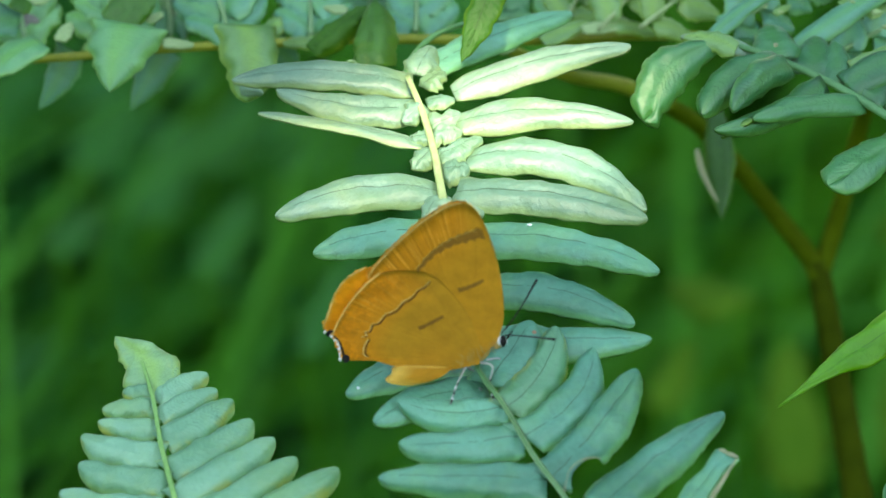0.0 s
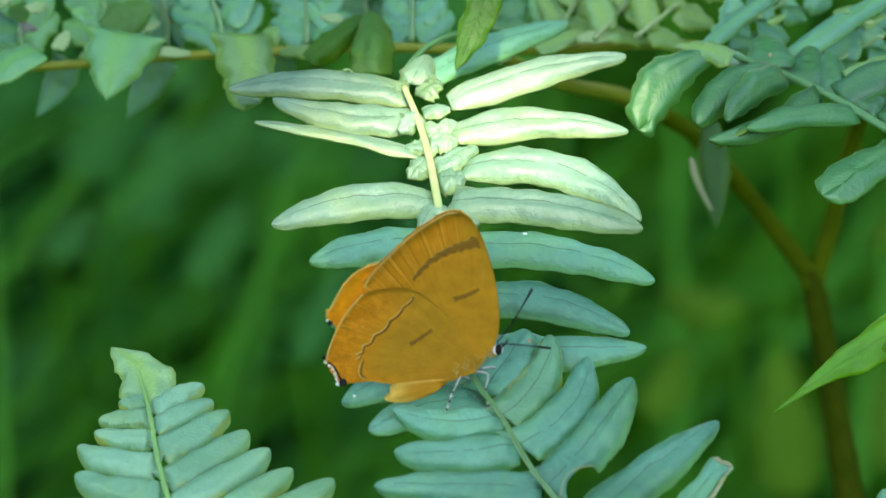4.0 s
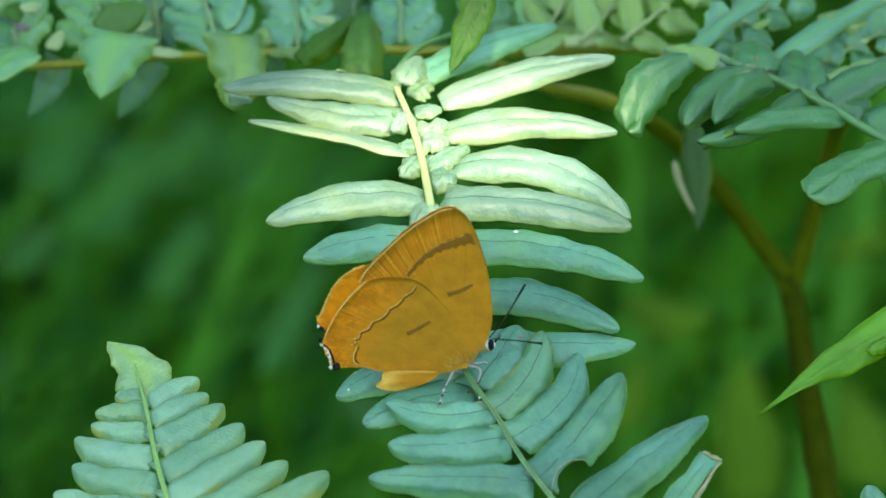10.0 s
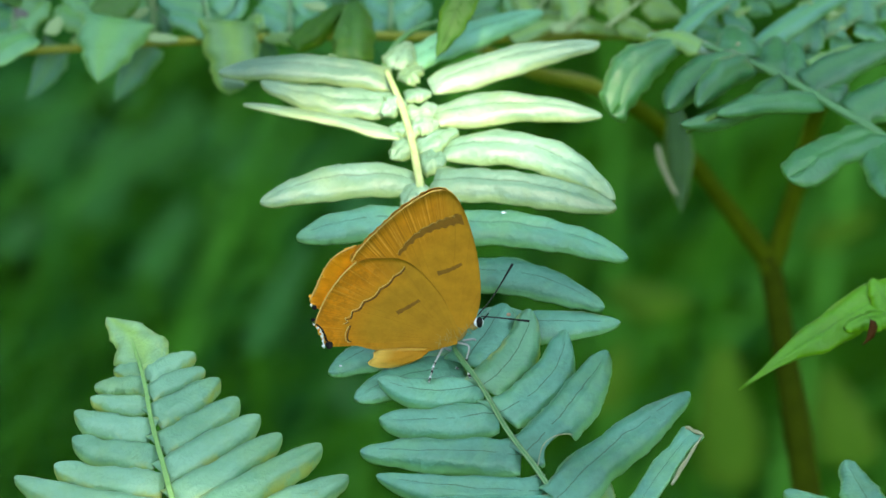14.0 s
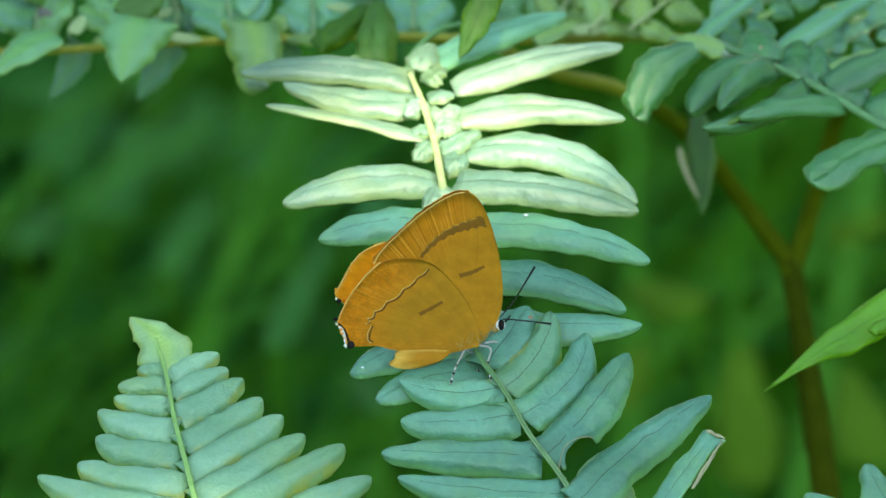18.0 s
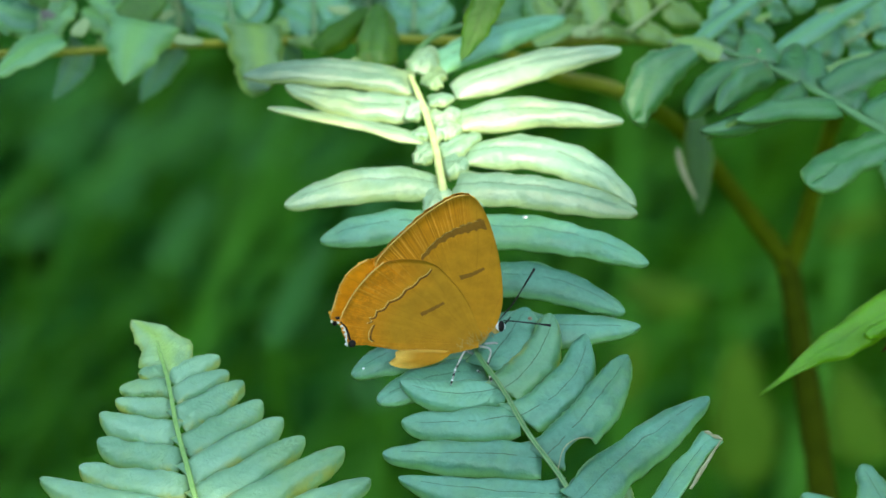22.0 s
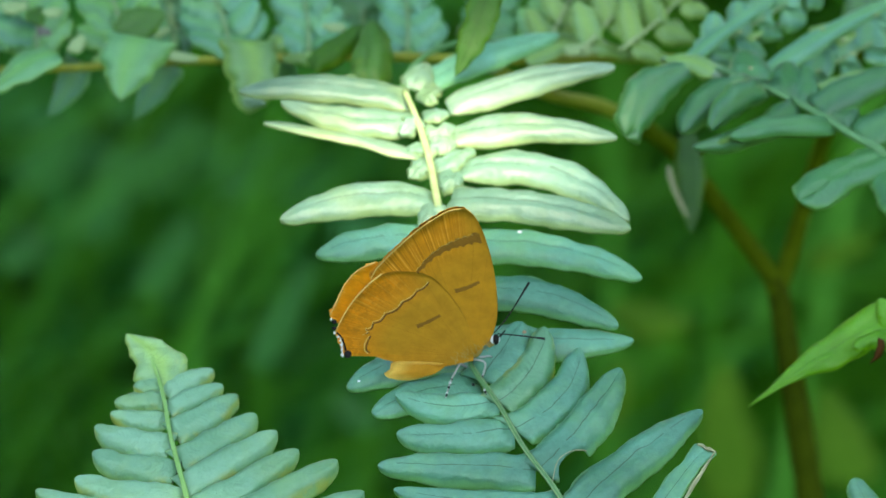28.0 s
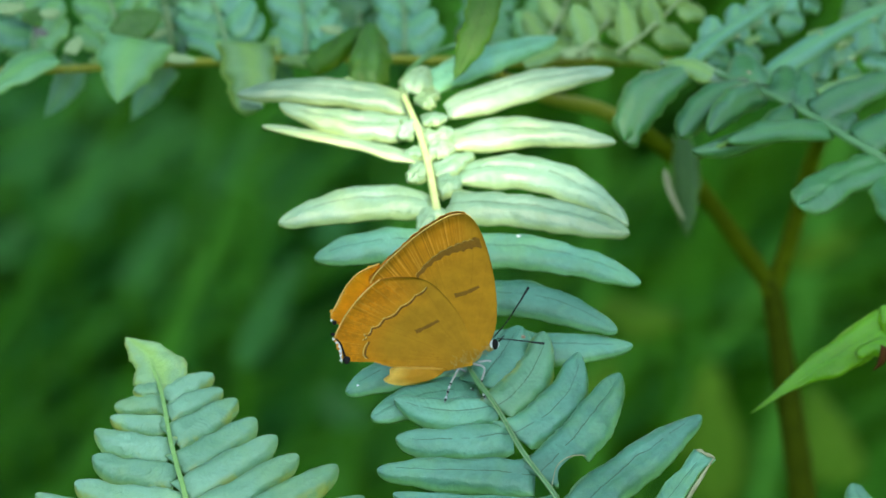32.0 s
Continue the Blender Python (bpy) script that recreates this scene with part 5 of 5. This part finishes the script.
def sway(ob, right, up):
    """A plant moved bodily by some millimetres to the right and up."""
    return VIEW @ Matrix.Translation((BASES[ob] + Vector((right, up, 0))) * 0.001)


def motions():
    # the hindwings rub against each other
    walk(hind_near, [
        (0, swing(hind_near, -1.2)), (0.5, swing(hind_near, -2.2)), (1, swing(hind_near, 2.2)), (1.5, swing(hind_near, 3.3)),
        (2, swing(hind_near, 4.2)), (2.5, swing(hind_near, 5.9)), (3, swing(hind_near, 7.2)), (3.5, swing(hind_near, 8.1)),
        (5.5, swing(hind_near, -1.1)), (6, swing(hind_near, -1.3)), (6.5, swing(hind_near, -0.9)), (7, swing(hind_near, -0.2)),
        (7.5, swing(hind_near, 0.3)), (8, swing(hind_near, 0.7)), (8.5, swing(hind_near, 1.4)), (9, swing(hind_near, 1.3)),
        (9.5, swing(hind_near, 1.1)), (10, swing(hind_near, 1.5)), (10.5, swing(hind_near, 1.1)), (11, swing(hind_near, 1.4)),
        (11.5, swing(hind_near, 2.4)), (12, swing(hind_near, 2.5)), (12.5, swing(hind_near, 2.6)), (13, swing(hind_near, 2.9)),
        (13.5, swing(hind_near, 2.9)), (14, swing(hind_near, 2.6)), (14.5, swing(hind_near, 3.5)), (16.5, swing(hind_near, -1.9)),
        (17, swing(hind_near, -1.4)), (17.5, swing(hind_near, 0.3)), (18, swing(hind_near, 1.6)), (18.5, swing(hind_near, 3.1)),
        (19, swing(hind_near, 5.3)), (19.5, swing(hind_near, 6.4)), (20, swing(hind_near, 1.9)), (20.5, swing(hind_near, 0.2)),
        (21, swing(hind_near, -1.2)), (21.5, swing(hind_near, -1.5)), (22, swing(hind_near, 0.3)), (22.5, swing(hind_near, 0.7)),
        (23, swing(hind_near, 1.5)), (23.5, swing(hind_near, 2)), (24, swing(hind_near, 3.1)), (24.5, swing(hind_near, 3.9)),
        (25, swing(hind_near, 3.2)), (25.5, swing(hind_near, 1.2)), (27.5, swing(hind_near, -1.2)), (28, swing(hind_near, -0.9)),
        (28.5, swing(hind_near, -0.6)), (29, swing(hind_near, -0.6)), (29.5, swing(hind_near, -0.5)), (30, swing(hind_near, -0.6)),
        (30.5, swing(hind_near, -0.3)), (31, swing(hind_near, -0.4)), (31.5, swing(hind_near, -0.2)), (32, swing(hind_near, 0)),
    ])
    walk(hind_far, [
        (0, swing(hind_far, 5.6)), (0.5, swing(hind_far, 7.9)), (1, swing(hind_far, 9.8)), (1.5, swing(hind_far, 9.4)),
        (2, swing(hind_far, 4.6)), (2.5, swing(hind_far, -1)), (3, swing(hind_far, -3.8)), (3.5, swing(hind_far, -4.2)),
        (5.5, swing(hind_far, 3.7)), (6, swing(hind_far, 4.5)), (6.5, swing(hind_far, 4.6)), (7, swing(hind_far, 3.1)),
        (7.5, swing(hind_far, 1.2)), (8, swing(hind_far, 0.7)), (8.5, swing(hind_far, 0.1)), (9, swing(hind_far, 0.4)),
        (10, swing(hind_far, 1.9)), (11, swing(hind_far, 2.9)), (12, swing(hind_far, 2.1)), (13, swing(hind_far, 2.7)),
        (14, swing(hind_far, 2.4)), (16.5, swing(hind_far, 3.8)), (17, swing(hind_far, 5.7)), (17.5, swing(hind_far, 4.8)),
        (18, swing(hind_far, -1.4)), (18.5, swing(hind_far, -3.9)), (19, swing(hind_far, -6.3)), (19.5, swing(hind_far, -4.4)),
        (20, swing(hind_far, -0.1)), (20.5, swing(hind_far, 2)), (21, swing(hind_far, 6.2)), (21.5, swing(hind_far, 7.6)),
        (22, swing(hind_far, 8.5)), (22.5, swing(hind_far, 6.4)), (23, swing(hind_far, 2.7)), (23.5, swing(hind_far, -1.5)),
        (24, swing(hind_far, -3.9)), (24.5, swing(hind_far, -5.3)), (25, swing(hind_far, -2.6)), (25.5, swing(hind_far, -3.2)),
        (27.5, swing(hind_far, 0.9)), (28, swing(hind_far, 1.5)), (29, swing(hind_far, 1.2)), (30, swing(hind_far, 0.1)),
        (31, swing(hind_far, -0.5)), (32, swing(hind_far, -0)),
    ])
    # the air stirs the lighter plants
    walk(fern_side, [
        (0, sway(fern_side, 0.03, 0.57)), (0.5, sway(fern_side, -0.01, 0.58)), (1, sway(fern_side, 0.04, 0.63)),
        (1.5, sway(fern_side, 0.09, 0.43)), (2, sway(fern_side, -0.14, 0.23)), (2.5, sway(fern_side, -0.3, 0.04)),
        (3, sway(fern_side, -0.41, 0.13)), (3.5, sway(fern_side, -0.2, 0.15)), (5.5, sway(fern_side, 0.09, 0.46)),
        (6, sway(fern_side, 0.19, 0.33)), (6.5, sway(fern_side, 0.12, 0.51)), (7, sway(fern_side, 0.03, 0.43)),
        (7.5, sway(fern_side, 0.07, 0.46)), (8, sway(fern_side, 0.08, 0.45)), (8.5, sway(fern_side, -0.07, 0.45)),
        (9, sway(fern_side, 0.03, 0.35)), (9.5, sway(fern_side, 0.13, 0.28)), (10, sway(fern_side, -0.03, 0.17)),
        (10.5, sway(fern_side, 0.02, 0.02)), (11, sway(fern_side, 0.2, 0.04)), (11.5, sway(fern_side, 0.13, 0.05)),
        (12, sway(fern_side, -0.15, 0)), (12.5, sway(fern_side, -0.15, -0.08)), (13, sway(fern_side, -0.08, 0.01)),
        (13.5, sway(fern_side, 0.14, 0.24)), (14, sway(fern_side, 0.04, 0.37)), (14.5, sway(fern_side, -0.11, 0.32)),
        (16.5, sway(fern_side, -0.05, 0.67)), (17, sway(fern_side, 0.05, 0.71)), (17.5, sway(fern_side, 0.09, 0.62)),
        (18, sway(fern_side, 0.23, 0.43)), (18.5, sway(fern_side, 0.3, 0.47)), (19, sway(fern_side, 0.35, 0.35)),
        (19.5, sway(fern_side, 0.06, 0.17)), (20, sway(fern_side, 0.05, 0.44)), (20.5, sway(fern_side, 0.09, 0.23)),
        (21, sway(fern_side, 0.07, 0.14)), (21.5, sway(fern_side, 0.18, 0.2)), (22, sway(fern_side, 0.03, 0.18)),
        (22.5, sway(fern_side, 0.1, 0.27)), (23, sway(fern_side, 0, 0.17)), (23.5, sway(fern_side, -0.06, 0.4)),
        (24, sway(fern_side, 0.04, 0.35)), (24.5, sway(fern_side, -0.2, 0.25)), (25, sway(fern_side, -0.11, 0.19)),
        (25.5, sway(fern_side, -0.1, 0.28)), (27.5, sway(fern_side, -0.09, 0.25)), (28, sway(fern_side, -0.18, 0.09)),
        (28.5, sway(fern_side, -0.1, 0.1)), (29, sway(fern_side, 0.12, 0.22)), (29.5, sway(fern_side, 0.17, 0.34)),
        (30, sway(fern_side, 0.21, 0.2)), (30.5, sway(fern_side, 0.16, 0.24)), (31, sway(fern_side, 0.15, 0.26)),
        (31.5, sway(fern_side, 0.1, 0.23)), (32, sway(fern_side, 0, 0)),
    ])
    walk(shoot, [
        (0, sway(shoot, -0.41, 0.06)), (0.5, sway(shoot, -0.37, 0.15)), (1, sway(shoot, -0.37, 0.34)), (1.5, sway(shoot, -0.24, 0.34)),
        (2, sway(shoot, -0.29, 0.39)), (2.5, sway(shoot, -0.38, 0.38)), (3, sway(shoot, -0.48, 0.35)), (3.5, sway(shoot, -0.28, 0.44)),
        (5.5, sway(shoot, -0.13, 0.33)), (6, sway(shoot, -0.08, 0.41)), (6.5, sway(shoot, -0.08, 0.52)), (7, sway(shoot, -0.03, 0.32)),
        (7.5, sway(shoot, -0.11, 0.09)), (8, sway(shoot, -0.18, 0.17)), (8.5, sway(shoot, -0.25, 0.31)), (9, sway(shoot, -0.24, 0.06)),
        (9.5, sway(shoot, -0.25, 0.02)), (10, sway(shoot, -0.26, -0.11)), (10.5, sway(shoot, -0.26, -0.29)), (11, sway(shoot, -0.07, -0.33)),
        (11.5, sway(shoot, -0.32, -0.33)), (12, sway(shoot, -0.3, 0.12)), (12.5, sway(shoot, -0.32, 0.17)), (13, sway(shoot, -0.18, 0.01)),
        (13.5, sway(shoot, -0.23, -0.02)), (14, sway(shoot, -0.45, -0.01)), (14.5, sway(shoot, -0.21, 0.13)), (16.5, sway(shoot, 0.03, 0.63)),
        (17, sway(shoot, 0.01, 0.38)), (17.5, sway(shoot, 0.22, 0.43)), (18, sway(shoot, 0.05, 0.2)), (18.5, sway(shoot, -0.1, 0.42)),
        (19, sway(shoot, 0.15, 0.2)), (19.5, sway(shoot, 0.03, 0.65)), (20, sway(shoot, -0.21, 0.57)), (20.5, sway(shoot, -0.4, 0.32)),
        (21, sway(shoot, -0.23, -0.37)), (21.5, sway(shoot, -0.36, -0.34)), (22, sway(shoot, -0.16, -0.14)), (22.5, sway(shoot, -0.15, -0.15)),
        (23, sway(shoot, -0.44, 0.08)), (23.5, sway(shoot, -0.36, 0.1)), (24, sway(shoot, -0.3, 0.12)), (24.5, sway(shoot, -0.19, 0.38)),
        (25, sway(shoot, -0.44, 0.2)), (25.5, sway(shoot, -0.33, 0.13)), (27.5, sway(shoot, -0.13, 0.09)), (28, sway(shoot, -0.56, 0.23)),
        (28.5, sway(shoot, -0.27, 0.06)), (29, sway(shoot, -0.3, 0.01)), (29.5, sway(shoot, -0.16, -0.02)), (30, sway(shoot, -0.26, -0.07)),
        (30.5, sway(shoot, -0.14, 0.07)), (31, sway(shoot, -0.24, 0.08)), (31.5, sway(shoot, -0.2, -0.06)), (32, sway(shoot, 0, 0)),
    ])
    walk(hanging, [
        (0, sway(hanging, 0.04, 0.23)), (0.5, sway(hanging, -0.14, 0.33)), (1, sway(hanging, 0.06, 0.21)), (1.5, sway(hanging, -0.08, 0.25)),
        (2, sway(hanging, -0.3, 0.52)), (2.5, sway(hanging, -0.29, 0.53)), (3, sway(hanging, -0.26, 0.42)), (3.5, sway(hanging, -0.2, 0.4)),
        (5.5, sway(hanging, 0.01, 0.27)), (6, sway(hanging, -0.19, 0.26)), (6.5, sway(hanging, -0.28, 0.34)), (7, sway(hanging, -0.05, 0.32)),
        (7.5, sway(hanging, -0, 0.21)), (8, sway(hanging, 0.01, 0.19)), (8.5, sway(hanging, 0.03, 0.35)), (9, sway(hanging, -0.15, 0.32)),
        (9.5, sway(hanging, -0.09, 0.21)), (10, sway(hanging, 0.18, 0.13)), (10.5, sway(hanging, 0.16, 0.15)), (11, sway(hanging, 0.27, 0.18)),
        (11.5, sway(hanging, -0.07, 0.4)), (12, sway(hanging, -0.08, 0.34)), (12.5, sway(hanging, -0.45, 0.33)),
        (13, sway(hanging, -0.37, 0.31)), (13.5, sway(hanging, -0.3, 0.23)), (14, sway(hanging, -0.15, 0.19)), (14.5, sway(hanging, -0.18, 0.26)),
        (16.5, sway(hanging, -0.56, 0.36)), (17, sway(hanging, -0.51, 0.36)), (17.5, sway(hanging, -0.41, 0.26)),
        (18, sway(hanging, -0.22, 0.24)), (18.5, sway(hanging, -0.51, 0.23)), (19, sway(hanging, -0.51, 0.33)),
        (19.5, sway(hanging, -0.58, 0.31)), (20, sway(hanging, -0.48, 0.35)), (20.5, sway(hanging, -0.34, 0.34)),
        (21, sway(hanging, -0.09, 0.35)), (21.5, sway(hanging, -0.15, 0.41)), (22, sway(hanging, -0.04, 0.32)),
        (22.5, sway(hanging, 0.07, 0.23)), (23, sway(hanging, -0.21, 0.29)), (23.5, sway(hanging, 0.1, 0.35)), (24, sway(hanging, -0.16, 0.25)),
        (24.5, sway(hanging, -0.21, 0.33)), (25, sway(hanging, 0.05, 0.4)), (25.5, sway(hanging, -0.01, 0.48)),
        (32, sway(hanging, -0.01, 0.48)),
    ])
    # the added crown overhead drifts unseen, and the sun fleck with it
    rest = Matrix.Translation(tree.location)
    walk(tree, [(t, rest @ pose(x, 0, z)) for t, x, z in ((0, 0.004, 0), (6, 0.003, 0.001), (13, 0.001, -0.001), (19, 0, -0.002), (24, -0.002, -0.002), (28, -0.003, -0.002), (32, -0.004, -0.002))])


motions()
